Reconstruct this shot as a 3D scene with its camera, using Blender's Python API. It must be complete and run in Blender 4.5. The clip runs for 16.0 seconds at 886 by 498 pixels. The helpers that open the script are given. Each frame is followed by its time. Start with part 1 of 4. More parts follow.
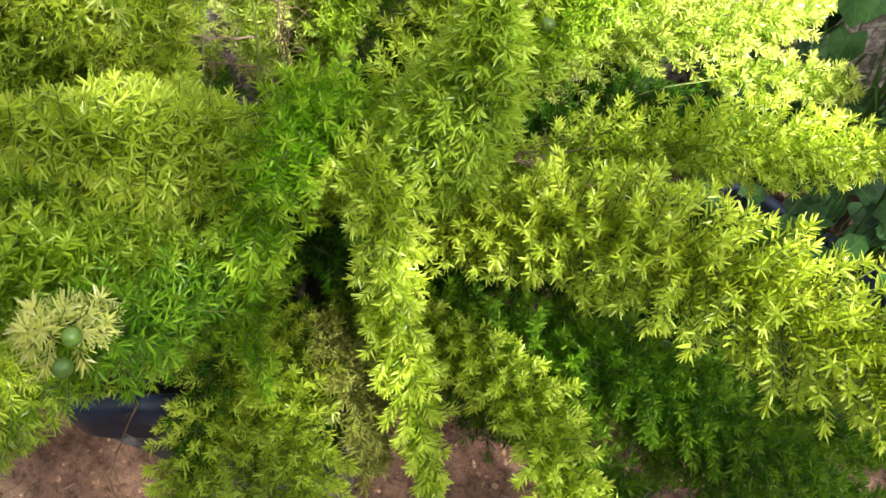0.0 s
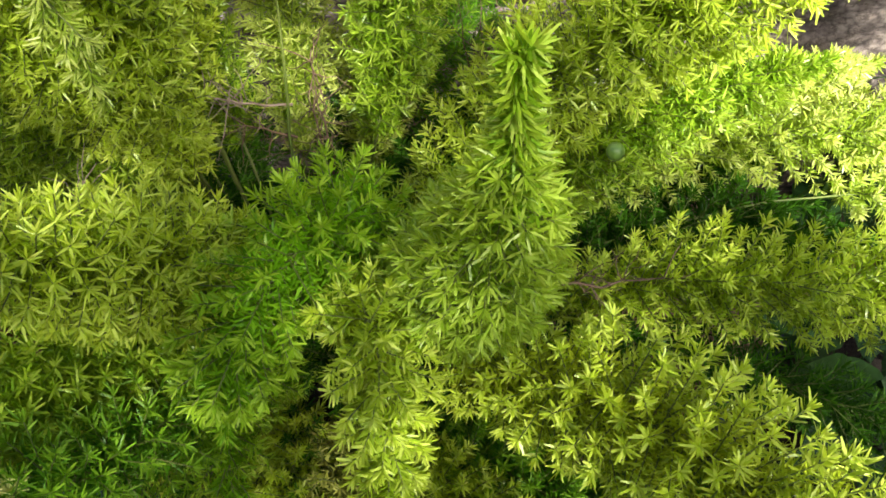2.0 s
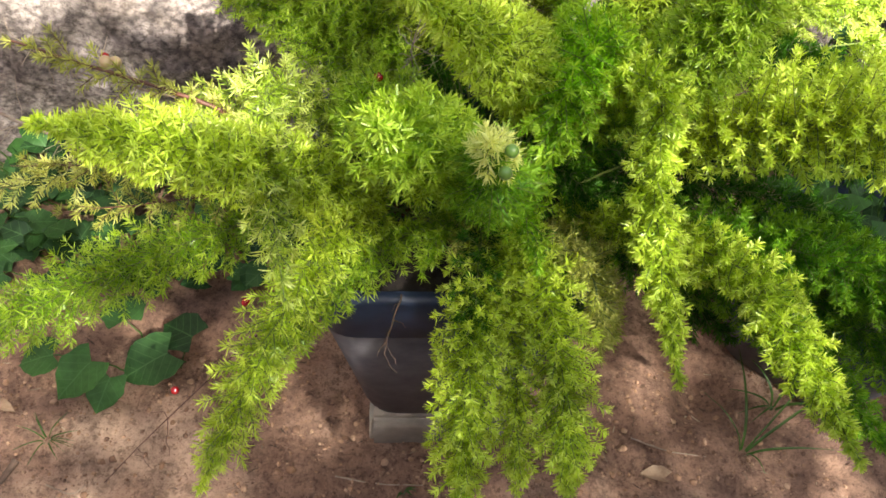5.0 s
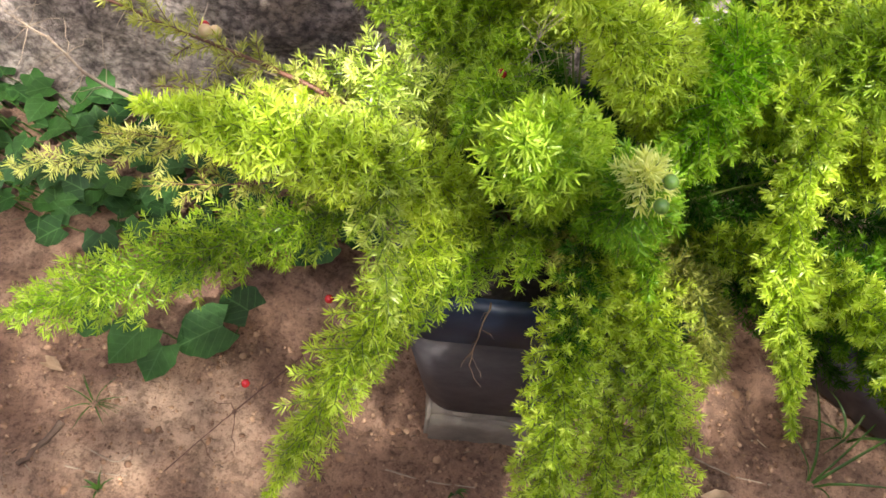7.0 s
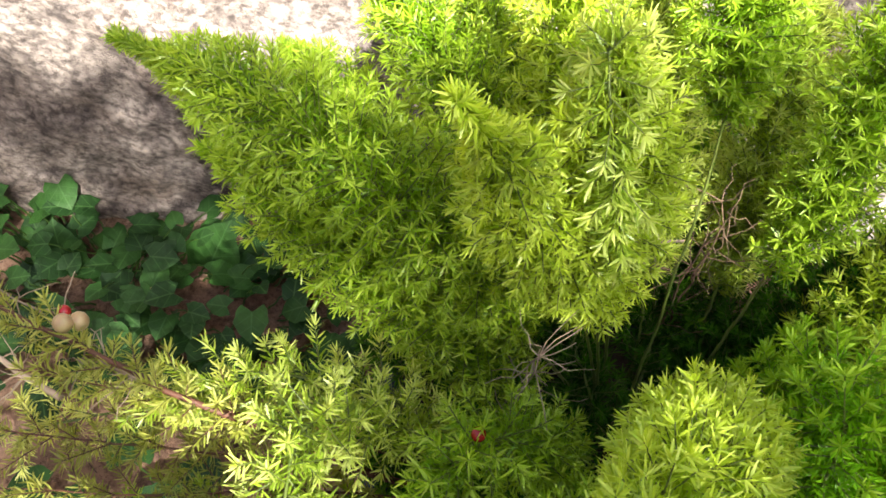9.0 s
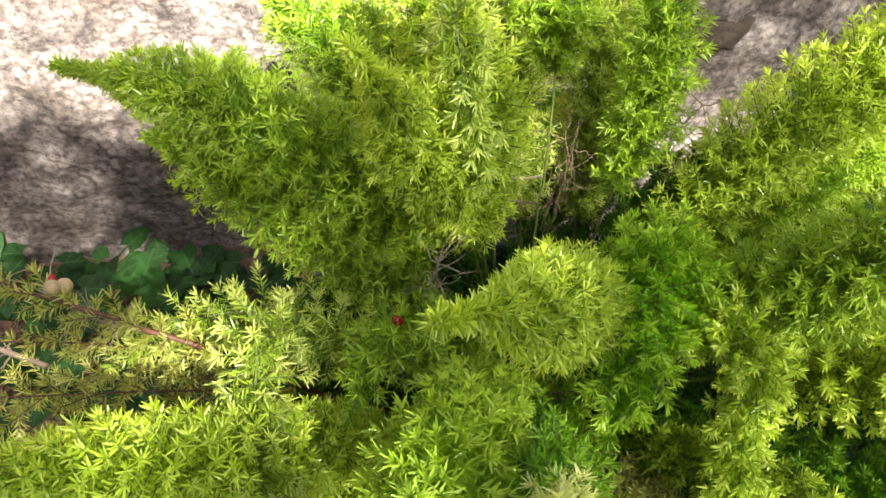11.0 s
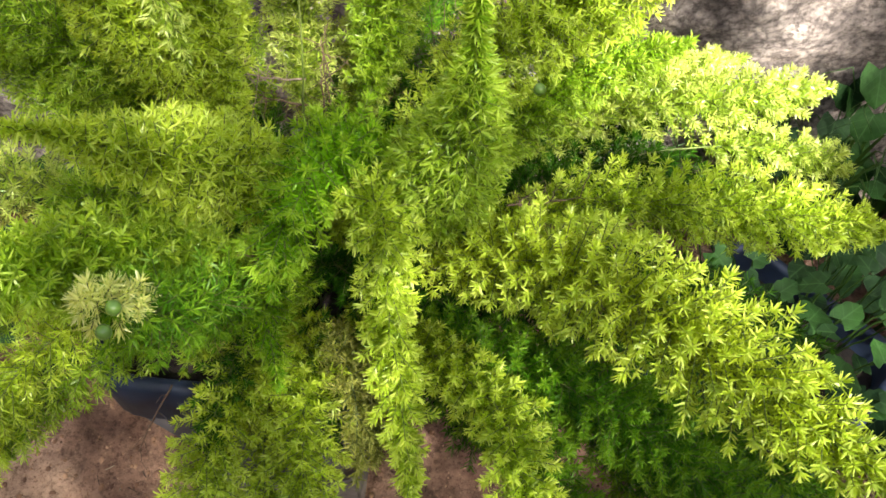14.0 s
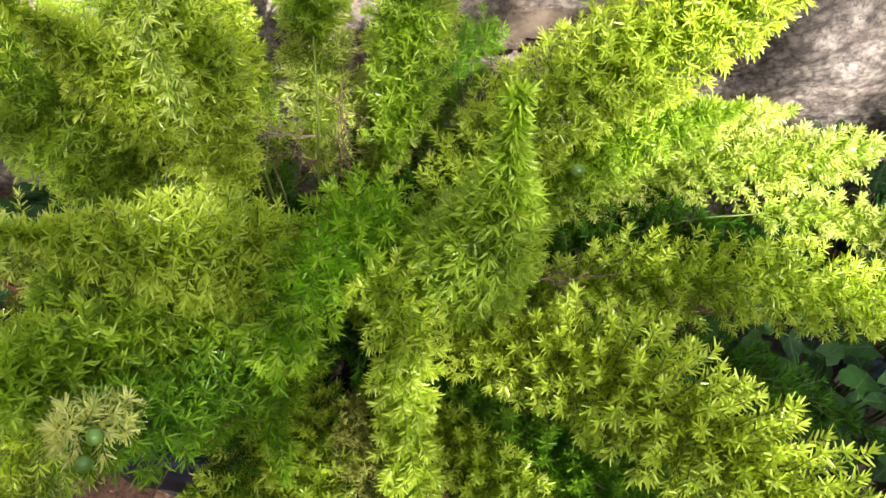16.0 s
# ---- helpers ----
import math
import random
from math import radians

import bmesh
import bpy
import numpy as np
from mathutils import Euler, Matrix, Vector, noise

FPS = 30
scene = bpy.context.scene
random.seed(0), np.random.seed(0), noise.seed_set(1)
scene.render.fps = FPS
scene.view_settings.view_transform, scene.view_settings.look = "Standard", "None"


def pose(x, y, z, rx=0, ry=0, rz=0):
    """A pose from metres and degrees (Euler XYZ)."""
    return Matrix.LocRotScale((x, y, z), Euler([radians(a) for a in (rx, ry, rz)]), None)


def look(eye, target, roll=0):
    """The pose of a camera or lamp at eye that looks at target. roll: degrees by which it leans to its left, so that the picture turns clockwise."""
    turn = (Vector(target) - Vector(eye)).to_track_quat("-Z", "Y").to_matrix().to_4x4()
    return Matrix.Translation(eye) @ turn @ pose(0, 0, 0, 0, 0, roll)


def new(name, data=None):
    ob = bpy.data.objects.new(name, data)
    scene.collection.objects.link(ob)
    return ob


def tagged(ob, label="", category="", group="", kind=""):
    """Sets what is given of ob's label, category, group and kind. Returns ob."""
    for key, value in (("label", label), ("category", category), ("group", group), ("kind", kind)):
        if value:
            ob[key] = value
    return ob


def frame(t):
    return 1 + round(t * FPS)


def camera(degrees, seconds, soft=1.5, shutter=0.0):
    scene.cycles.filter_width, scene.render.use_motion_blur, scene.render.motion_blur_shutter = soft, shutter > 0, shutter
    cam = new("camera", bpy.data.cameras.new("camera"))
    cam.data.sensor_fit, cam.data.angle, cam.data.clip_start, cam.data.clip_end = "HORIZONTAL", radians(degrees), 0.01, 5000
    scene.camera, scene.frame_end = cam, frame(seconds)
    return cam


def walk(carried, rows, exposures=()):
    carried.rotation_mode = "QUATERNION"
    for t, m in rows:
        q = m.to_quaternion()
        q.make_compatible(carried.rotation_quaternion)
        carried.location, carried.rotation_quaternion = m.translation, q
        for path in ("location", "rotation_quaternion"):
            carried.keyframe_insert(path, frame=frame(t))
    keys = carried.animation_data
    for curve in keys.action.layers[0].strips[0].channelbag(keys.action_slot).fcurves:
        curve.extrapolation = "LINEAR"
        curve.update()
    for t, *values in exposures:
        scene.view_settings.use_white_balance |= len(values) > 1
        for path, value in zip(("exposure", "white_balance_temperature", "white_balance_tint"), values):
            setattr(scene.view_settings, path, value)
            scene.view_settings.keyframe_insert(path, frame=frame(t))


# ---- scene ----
cam = camera(53.1, 16.0, soft=1.6)
PATH = [
    (0, (-0.062, 0.166, 1.008), (0.024, 1.178, -0.715), 6.1),
    (0.5, (-0.029, 0.203, 0.981), (-0.02, 1.182, -0.763), 4.6),
    (1, (-0.024, 0.238, 0.971), (-0.092, 1.208, -0.777), 2.7),
    (1.5, (-0.016, 0.27, 0.97), (-0.136, 1.229, -0.781), 1.3),
    (2, (-0.026, 0.278, 0.966), (-0.191, 1.253, -0.773), -0.5),
    (2.5, (-0.05, 0.235, 0.987), (-0.232, 1.245, -0.73), -1.1),
    (3, (-0.076, 0.161, 1.024), (-0.24, 1.213, -0.669), -1.7),
    (3.5, (-0.128, 0.098, 1.051), (-0.203, 1.21, -0.61), 0.6),
    (4, (-0.16, 0.047, 1.079), (-0.133, 1.191, -0.562), 3.2),
    (4.5, (-0.199, 0.009, 1.07), (-0.119, 1.154, -0.568), 5.2),
    (4.7, (-0.218, 0.0, 1.059), (-0.115, 1.142, -0.579), 6.3),
    (6.8, (-0.288, 0.036, 1.029), (-0.223, 1.116, -0.653), 9.6),
    (7, (-0.293, 0.049, 1.022), (-0.242, 1.118, -0.667), 9.6),
    (7.5, (-0.293, 0.132, 0.999), (-0.279, 1.149, -0.723), 9.5),
    (8, (-0.279, 0.229, 0.98), (-0.277, 1.229, -0.752), 9.7),
    (8.5, (-0.278, 0.28, 0.964), (-0.306, 1.273, -0.771), 8.5),
    (9, (-0.275, 0.311, 0.971), (-0.325, 1.331, -0.749), 7.3),
    (9.2, (-0.271, 0.326, 0.978), (-0.321, 1.359, -0.734), 6.6),
    (11.3, (-0.27, 0.162, 1.05), (-0.092, 1.287, -0.594), 9.3),
    (11.5, (-0.275, 0.136, 1.058), (-0.085, 1.259, -0.587), 9.5),
    (12, (-0.283, 0.086, 1.056), (-0.088, 1.215, -0.583), 9.4),
    (12.5, (-0.241, 0.077, 1.055), (-0.085, 1.205, -0.589), 8.7),
    (13, (-0.138, 0.069, 1.067), (-0.095, 1.186, -0.591), 6.1),
    (13.5, (-0.076, 0.087, 1.061), (-0.083, 1.183, -0.612), 5.9),
    (14, (-0.021, 0.12, 1.07), (-0.087, 1.205, -0.609), 4.1),
    (14.5, (-0.013, 0.172, 1.062), (-0.105, 1.243, -0.625), 3.3),
    (15, (-0.036, 0.221, 1.042), (-0.136, 1.283, -0.65), 3.2),
    (15.5, (-0.039, 0.241, 1.041), (-0.145, 1.303, -0.651), 3.0),
    (16, (-0.033, 0.193, 1.057), (-0.14, 1.261, -0.632), 3.3),
]
EXPOSURES = [(0.0, 1.43), (0.5, 1.31), (2.0, 1.05), (2.5, 1.26), (3.5, 1.5), (4.5, 1.6), (7.0, 1.74), (7.5, 1.62), (8.0, 1.6), (9.0, 1.47), (11.5, 1.38), (12.0, 1.46), (12.5, 1.50), (13.5, 1.44), (14.5, 1.3), (15.0, 1.3), (16.0, 1.12)]
walk(cam, [(t, look(eye, target, roll)) for t, eye, target, roll in PATH], EXPOSURES)

# ---- world, sun, exposure ----
SUN_DIR = Vector((0.30, -0.52, 0.80)).normalized()
world = bpy.data.worlds.new("sky")
scene.world = world
world.use_nodes = True
wn = world.node_tree.nodes
sky = wn.new("ShaderNodeTexSky")
sky.sky_type, sky.sun_disc = "NISHITA", False
sky.sun_elevation = math.asin(SUN_DIR.z)
sky.sun_rotation = math.atan2(SUN_DIR.x, SUN_DIR.y)
sky.air_density, sky.dust_density = 1.0, 3.0
world.node_tree.links.new(sky.outputs[0], wn["Background"].inputs[0])
wn["Background"].inputs[1].default_value = 0.145
sun = new("sun", bpy.data.lights.new("sun", "SUN"))
sun.data.energy, sun.data.angle, sun.data.color = 10.0, radians(0.55), (1.0, 0.95, 0.86)
sun.matrix_world = look((0, 0, 0), tuple(-SUN_DIR))


# ---- materials ----
def material(name):
    m = bpy.data.materials.new(name)
    m.use_nodes = True
    nt = m.node_tree
    return m, nt, nt.nodes["Principled BSDF"]


def node(nt, kind, **sockets):
    n = nt.nodes.new(kind)
    for k, v in sockets.items():
        n.inputs[k.replace("_", " ")].default_value = v
    return n


def ramp(nt, source, *stops):
    r = nt.nodes.new("ShaderNodeValToRGB")
    e = r.color_ramp.elements
    e[0].position, e[0].color = stops[0][0], (*stops[0][1], 1)
    e[1].position, e[1].color = stops[-1][0], (*stops[-1][1], 1)
    for p, c in stops[1:-1]:
        e.new(p).color = (*c, 1)
    nt.links.new(source, r.inputs[0])
    return r.outputs[0]


def blend(nt, mode, fac, a, b):
    n = nt.nodes.new("ShaderNodeMix")
    n.data_type, n.blend_type = "RGBA", mode
    for i, v in ((0, fac), (6, a), (7, b)):
        if hasattr(v, "is_output"):
            nt.links.new(v, n.inputs[i])
        else:
            n.inputs[i].default_value = v if i == 0 else (*v, 1)
    return n.outputs[2]


def noise_at(nt, scale, detail=6.0, rough=0.6, coords="Object"):
    tc = nt.nodes.new("ShaderNodeTexCoord")
    n = node(nt, "ShaderNodeTexNoise", Scale=scale, Detail=detail, Roughness=rough)
    nt.links.new(tc.outputs[coords], n.inputs["Vector"])
    return n.outputs[0]


def bump(nt, bsdf, height, strength, distance):
    b = node(nt, "ShaderNodeBump", Strength=strength, Distance=distance)
    nt.links.new(height, b.inputs["Height"])
    nt.links.new(b.outputs[0], bsdf.inputs["Normal"])


def leafy(name, dark, mid, light, rough=0.36, through_light=0.43, gloss=0.42, scale=45.0):
    """Leaf tissue: every needle a little different, with some light passing through."""
    m, nt, p = material(name)
    g = nt.nodes.new("ShaderNodeNewGeometry")
    c = ramp(nt, g.outputs["Random Per Island"], (0.0, dark), (0.45, mid), (1.0, light))
    n = noise_at(nt, scale, 3.0)
    c = blend(nt, "MULTIPLY", 0.6, c, ramp(nt, n, (0.3, (0.62, 0.66, 0.6)), (0.7, (1.2, 1.15, 1.0))))
    nt.links.new(c, p.inputs["Base Color"])
    p.inputs["Roughness"].default_value = rough
    p.inputs["Specular IOR Level"].default_value = gloss
    t = nt.nodes.new("ShaderNodeBsdfTranslucent")
    nt.links.new(blend(nt, "MULTIPLY", 1.0, c, (1.30, 1.30, 0.5)), t.inputs["Color"])
    mix = nt.nodes.new("ShaderNodeMixShader")
    mix.inputs[0].default_value = through_light
    nt.links.new(p.outputs[0], mix.inputs[1])
    nt.links.new(t.outputs[0], mix.inputs[2])
    nt.links.new(mix.outputs[0], nt.nodes["Material Output"].inputs[0])
    return m


YELLOW = leafy("needle_yellow_green", (0.222, 0.333, 0.012), (0.316, 0.458, 0.02), (0.432, 0.565, 0.055))
GOLD = leafy("needle_golden_green", (0.245, 0.328, 0.012), (0.35, 0.45, 0.02), (0.468, 0.56, 0.055))
LIME = leafy("needle_lime", (0.128, 0.252, 0.008), (0.2, 0.366, 0.012), (0.298, 0.465, 0.03))
GREEN = leafy("needle_green", (0.048, 0.15, 0.005), (0.082, 0.232, 0.008), (0.135, 0.32, 0.016), 0.45, gloss=0.26)
FRESH = leafy("needle_fresh_green", (0.09, 0.232, 0.005), (0.155, 0.36, 0.008), (0.235, 0.47, 0.018), gloss=0.16)
# Darkened copy of GREEN: the shade inside the bush is put into its colour.
SHADED_GREEN = leafy("needle_shaded_green", (0.012, 0.05, 0.003), (0.025, 0.088, 0.004), (0.05, 0.14, 0.008), 0.5, gloss=0.18)
# Paler yellow: straw tint on P and ST, painted-in sunlight on C and BK.
SUNLIT_PALE = leafy("needle_sunlit_pale", (0.19, 0.288, 0.018), (0.27, 0.392, 0.035), (0.38, 0.49, 0.07))
PALE_NEEDLE = leafy("needle_pale", (0.56, 0.6, 0.16), (0.67, 0.7, 0.25), (0.78, 0.79, 0.38))
STRAW = leafy("needle_straw", (0.21, 0.235, 0.03), (0.32, 0.345, 0.055), (0.45, 0.45, 0.13), 0.6, 0.25)
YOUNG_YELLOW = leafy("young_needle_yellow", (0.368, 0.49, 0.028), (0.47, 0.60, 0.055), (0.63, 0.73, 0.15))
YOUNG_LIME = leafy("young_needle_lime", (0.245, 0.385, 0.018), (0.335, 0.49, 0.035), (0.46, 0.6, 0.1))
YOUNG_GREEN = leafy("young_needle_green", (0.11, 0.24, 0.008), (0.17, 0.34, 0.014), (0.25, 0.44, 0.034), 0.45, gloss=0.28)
# Tips of that paler tone, whitened further towards full sun.
YOUNG_SUNLIT_PALE = leafy("young_needle_sunlit_pale", (0.38, 0.47, 0.075), (0.48, 0.57, 0.13), (0.60, 0.67, 0.22))
# Shoot tips of the darkened inner fronds, shade in the colour as well.
YOUNG_SHADED_GREEN = leafy("young_needle_shaded_green", (0.028, 0.105, 0.004), (0.05, 0.155, 0.007), (0.085, 0.22, 0.015), 0.5, gloss=0.2)
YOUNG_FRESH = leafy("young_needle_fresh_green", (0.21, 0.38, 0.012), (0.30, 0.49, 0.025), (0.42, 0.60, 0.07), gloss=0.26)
YOUNG = {GOLD.name: YOUNG_YELLOW, FRESH.name: YOUNG_FRESH, SHADED_GREEN.name: YOUNG_SHADED_GREEN, SUNLIT_PALE.name: YOUNG_SUNLIT_PALE, YELLOW.name: YOUNG_YELLOW, LIME.name: YOUNG_LIME, GREEN.name: YOUNG_GREEN, STRAW.name: STRAW, PALE_NEEDLE.name: PALE_NEEDLE}


def veined(name, dark, light, vein):
    """A broad leaf, pale along its midrib and side veins; x across, y along the leaf."""
    m, nt, p = material(name)
    tc = nt.nodes.new("ShaderNodeTexCoord")
    xyz = nt.nodes.new("ShaderNodeSeparateXYZ")
    nt.links.new(tc.outputs["Object"], xyz.inputs[0])

    def calc(op, a, b=0.0):
        n = nt.nodes.new("ShaderNodeMath")
        n.operation = op
        for k, v in enumerate((a, b)):
            if hasattr(v, "is_output"):
                nt.links.new(v, n.inputs[k])
            else:
                n.inputs[k].default_value = v
        return n.outputs[0]

    off = calc("ABSOLUTE", xyz.outputs[0])
    lines = calc("SINE", calc("MULTIPLY", calc("SUBTRACT", xyz.outputs[1], calc("MULTIPLY", off, 0.8)), 520.0))
    side = ramp(nt, lines, (0.90, (0, 0, 0)), (1.0, (0.45, 0.45, 0.45)))
    rib = ramp(nt, calc("MULTIPLY", off, 300.0), (0.12, (0.7, 0.7, 0.7)), (0.35, (0, 0, 0)))
    info = nt.nodes.new("ShaderNodeObjectInfo")
    c = ramp(nt, info.outputs["Random"], (0.0, dark), (1.0, light))
    c = blend(nt, "MULTIPLY", 0.8, c, ramp(nt, noise_at(nt, 90, 6.0), (0.3, (0.6, 0.62, 0.55)), (0.7, (1.25, 1.2, 1.1))))
    c = blend(nt, "MIX", side, c, vein)
    c = blend(nt, "MIX", rib, c, vein)
    nt.links.new(c, p.inputs["Base Color"])
    p.inputs["Roughness"].default_value = 0.62
    p.inputs["Specular IOR Level"].default_value = 0.25
    bump(nt, p, noise_at(nt, 160, 6.0), 0.5, 0.002)
    return m


VINE = veined("vine_leaf", (0.009, 0.036, 0.007), (0.027, 0.086, 0.014), (0.05, 0.115, 0.03))
BLADE = leafy("grass_blade", (0.02, 0.06, 0.010), (0.04, 0.10, 0.014), (0.08, 0.15, 0.03), 0.45, 0.3)


def plain(name, low, high, scale, rough=0.7, relief=0.0, size=0.002, detail=6.0, coords="Object"):
    m, nt, p = material(name)
    n = noise_at(nt, scale, detail, 0.65, coords)
    nt.links.new(ramp(nt, n, (0.3, low), (0.72, high)), p.inputs["Base Color"])
    p.inputs["Roughness"].default_value = rough
    if relief:
        bump(nt, p, noise_at(nt, scale * 4, 8.0, 0.7, coords), relief, size)
    return m


STEM_GREEN = plain("stem_green", (0.07, 0.11, 0.015), (0.14, 0.17, 0.035), 40, 0.5)
STEM_BROWN = plain("stem_brown", (0.06, 0.022, 0.011), (0.14, 0.055, 0.028), 60, 0.6, 0.4)
TWIG_DARK = plain("dark_dead_twig", (0.08, 0.045, 0.025), (0.20, 0.13, 0.08), 70, 0.8, 0.3)
TWIG = plain("dead_twig", (0.20, 0.14, 0.095), (0.42, 0.33, 0.24), 70, 0.8, 0.3)
DEAD_LEAF = plain("dead_leaf", (0.22, 0.13, 0.07), (0.46, 0.34, 0.22), 45, 0.8, 0.4)
BARK = plain("bark", (0.07, 0.045, 0.03), (0.17, 0.11, 0.075), 50, 0.9, 0.8)
PLASTIC = plain("dark_plastic", (0.070, 0.066, 0.074), (0.150, 0.138, 0.145), 34, 0.75, 0.2, 0.001)
RIM_PLASTIC = plain("navy_plastic", (0.013, 0.022, 0.046), (0.028, 0.046, 0.090), 30, 0.5, 0.15, 0.001)
BERRY_RED = plain("berry_red", (0.22, 0.006, 0.008), (0.34, 0.02, 0.02), 120, 0.22)
BERRY_GREEN = plain("berry_green", (0.08, 0.16, 0.02), (0.13, 0.22, 0.04), 120, 0.3)
BERRY_PALE = plain("berry_pale", (0.34, 0.20, 0.10), (0.44, 0.36, 0.18), 160, 0.3)
COMPOST = plain("compost", (0.012, 0.009, 0.007), (0.05, 0.037, 0.027), 90, 0.95, 1.0, 0.004)
PAVER = plain("paver", (0.16, 0.135, 0.105), (0.32, 0.275, 0.225), 22, 0.9, 0.6, 0.002)


def speckle(nt, scale, stops):
    v = node(nt, "ShaderNodeTexVoronoi", Scale=scale)
    tc = nt.nodes.new("ShaderNodeTexCoord")
    nt.links.new(tc.outputs["Object"], v.inputs["Vector"])
    return ramp(nt, v.outputs["Distance"], *stops)


def soil_material():
    m, nt, p = material("sandy_soil")
    c = ramp(nt, noise_at(nt, 4.5, 6.0), (0.35, (0.20, 0.112, 0.074)), (0.52, (0.305, 0.187, 0.128)), (0.68, (0.45, 0.315, 0.225)))
    c = blend(nt, "MULTIPLY", 0.9, c, ramp(nt, noise_at(nt, 48, 9.0, 0.75), (0.38, (0.55, 0.51, 0.48)), (0.56, (1.15, 1.12, 1.08))))
    c = blend(nt, "MIX", speckle(nt, 150.0, ((0.0, (0.6, 0.6, 0.6)), (0.20, (0.0, 0.0, 0.0)))), c, (0.46, 0.31, 0.21))
    c = blend(nt, "MULTIPLY", 0.7, c, ramp(nt, noise_at(nt, 150, 6.0, 0.8), (0.40, (0.35, 0.31, 0.28)), (0.50, (1.08, 1.08, 1.08))))
    nt.links.new(c, p.inputs["Base Color"])
    p.inputs["Roughness"].default_value = 0.95
    bump(nt, p, noise_at(nt, 75, 10.0, 0.78), 1.0, 0.010)
    return m


def wall_material():
    m, nt, p = material("rough_cement")
    c = ramp(nt, noise_at(nt, 5.0, 8.0), (0.3, (0.25, 0.21, 0.185)), (0.7, (0.46, 0.41, 0.365)))
    c = blend(nt, "MULTIPLY", 0.95, c, ramp(nt, noise_at(nt, 30, 6.0, 0.68), (0.38, (0.48, 0.46, 0.46)), (0.50, (0.92, 0.90, 0.89)), (0.62, (1.42, 1.40, 1.38))))
    c = blend(nt, "MIX", ramp(nt, noise_at(nt, 14, 8.0), (0.50, (0, 0, 0)), (0.70, (0.7, 0.7, 0.7))), c, (0.24, 0.185, 0.14))
    c = blend(nt, "MULTIPLY", 0.8, c, ramp(nt, noise_at(nt, 130, 6.0, 0.8), (0.42, (0.35, 0.33, 0.32)), (0.52, (1.1, 1.1, 1.1))))
    c = blend(nt, "MULTIPLY", 0.75, c, speckle(nt, 105.0, ((0.10, (1.25, 1.22, 1.2)), (0.45, (0.95, 0.93, 0.95)), (0.75, (0.42, 0.40, 0.42)))))
    nt.links.new(c, p.inputs["Base Color"])
    p.inputs["Roughness"].default_value = 0.95
    bump(nt, p, noise_at(nt, 60, 8.0, 0.7), 1.0, 0.006)
    return m


MORTAR = plain("old_mortar", (0.08, 0.055, 0.038), (0.24, 0.185, 0.135), 60, 0.95, 1.0, 0.006)
SOIL, CEMENT = soil_material(), wall_material()


# ---- builders ----
def mesh_from(name, verts, faces, mat, smooth=True):
    me = bpy.data.meshes.new(name)
    me.from_pydata([tuple(v) for v in verts], [], faces)
    me.materials.append(mat)
    if smooth:
        me.polygons.foreach_set("use_smooth", [True] * len(me.polygons))
    me.update()
    return me


def quads(name, v, f, mat, second=None, which=None):
    """A mesh of quads out of arrays, quickly."""
    me = bpy.data.meshes.new(name)
    v, f = np.asarray(v, np.float32), np.asarray(f, np.int32)
    k = f.shape[1]
    me.vertices.add(len(v))
    me.vertices.foreach_set("co", v.ravel())
    me.loops.add(f.size)
    me.loops.foreach_set("vertex_index", f.ravel())
    me.polygons.add(len(f))
    me.polygons.foreach_set("loop_start", np.arange(len(f), dtype=np.int32) * k)
    me.polygons.foreach_set("use_smooth", np.ones(len(f), bool))
    me.materials.append(mat)
    if second:
        me.materials.append(second)
        me.polygons.foreach_set("material_index", np.asarray(which, np.int32))
    me.update(calc_edges=True)
    return me


def part(name, me, parent, label=""):
    ob = new(name, me)
    ob.parent = parent
    if label:
        tagged(ob, label)
    return ob


def from_bm(name, bm, mat, smooth=True):
    me = bpy.data.meshes.new(name)
    bmesh.ops.recalc_face_normals(bm, faces=bm.faces)
    bm.to_mesh(me)
    bm.free()
    me.materials.append(mat)
    if smooth:
        me.polygons.foreach_set("use_smooth", [True] * len(me.polygons))
    return me


def spline(points, n):
    """A smooth line through the points, n+1 places on it."""
    p = np.array(points, float)
    if len(p) == 2:
        return p[0] + np.linspace(0, 1, n + 1)[:, None] * (p[1] - p[0])
    q = np.vstack([2 * p[0] - p[1], p, 2 * p[-1] - p[-2]])
    d = np.r_[0, np.cumsum(np.linalg.norm(np.diff(p, axis=0), axis=1))]
    out = []
    for s in np.linspace(0, d[-1], n + 1):
        i = min(int(np.searchsorted(d, s, "right")) - 1, len(p) - 2)
        u = (s - d[i]) / max(1e-9, d[i + 1] - d[i])
        a, b, c, e = q[i], q[i + 1], q[i + 2], q[i + 3]
        out.append(0.5 * (2 * b + (c - a) * u + (2 * a - 5 * b + 4 * c - e) * u * u + (3 * b - a - 3 * c + e) * u ** 3))
    return np.array(out)


def frames_along(line):
    t = np.gradient(line, axis=0)
    t /= np.linalg.norm(t, axis=1)[:, None]
    up = np.array([0.3, 0.2, 1.0])
    u = np.cross(t, up)
    u /= np.linalg.norm(u, axis=1)[:, None]
    return t, u, np.cross(t, u)


def tube_arrays(line, radii, sides=6):
    t, u, w = frames_along(line)
    a = np.linspace(0, 2 * math.pi, sides, endpoint=False)
    ring = np.cos(a)[None, :, None] * u[:, None] + np.sin(a)[None, :, None] * w[:, None]
    v = (line[:, None] + ring * np.asarray(radii)[:, None, None]).reshape(-1, 3)
    i, j = np.meshgrid(np.arange(len(line) - 1), np.arange(sides), indexing="ij")
    k = (j + 1) % sides
    f = np.stack([i * sides + j, i * sides + k, (i + 1) * sides + k, (i + 1) * sides + j], -1).reshape(-1, 4)
    return v, f


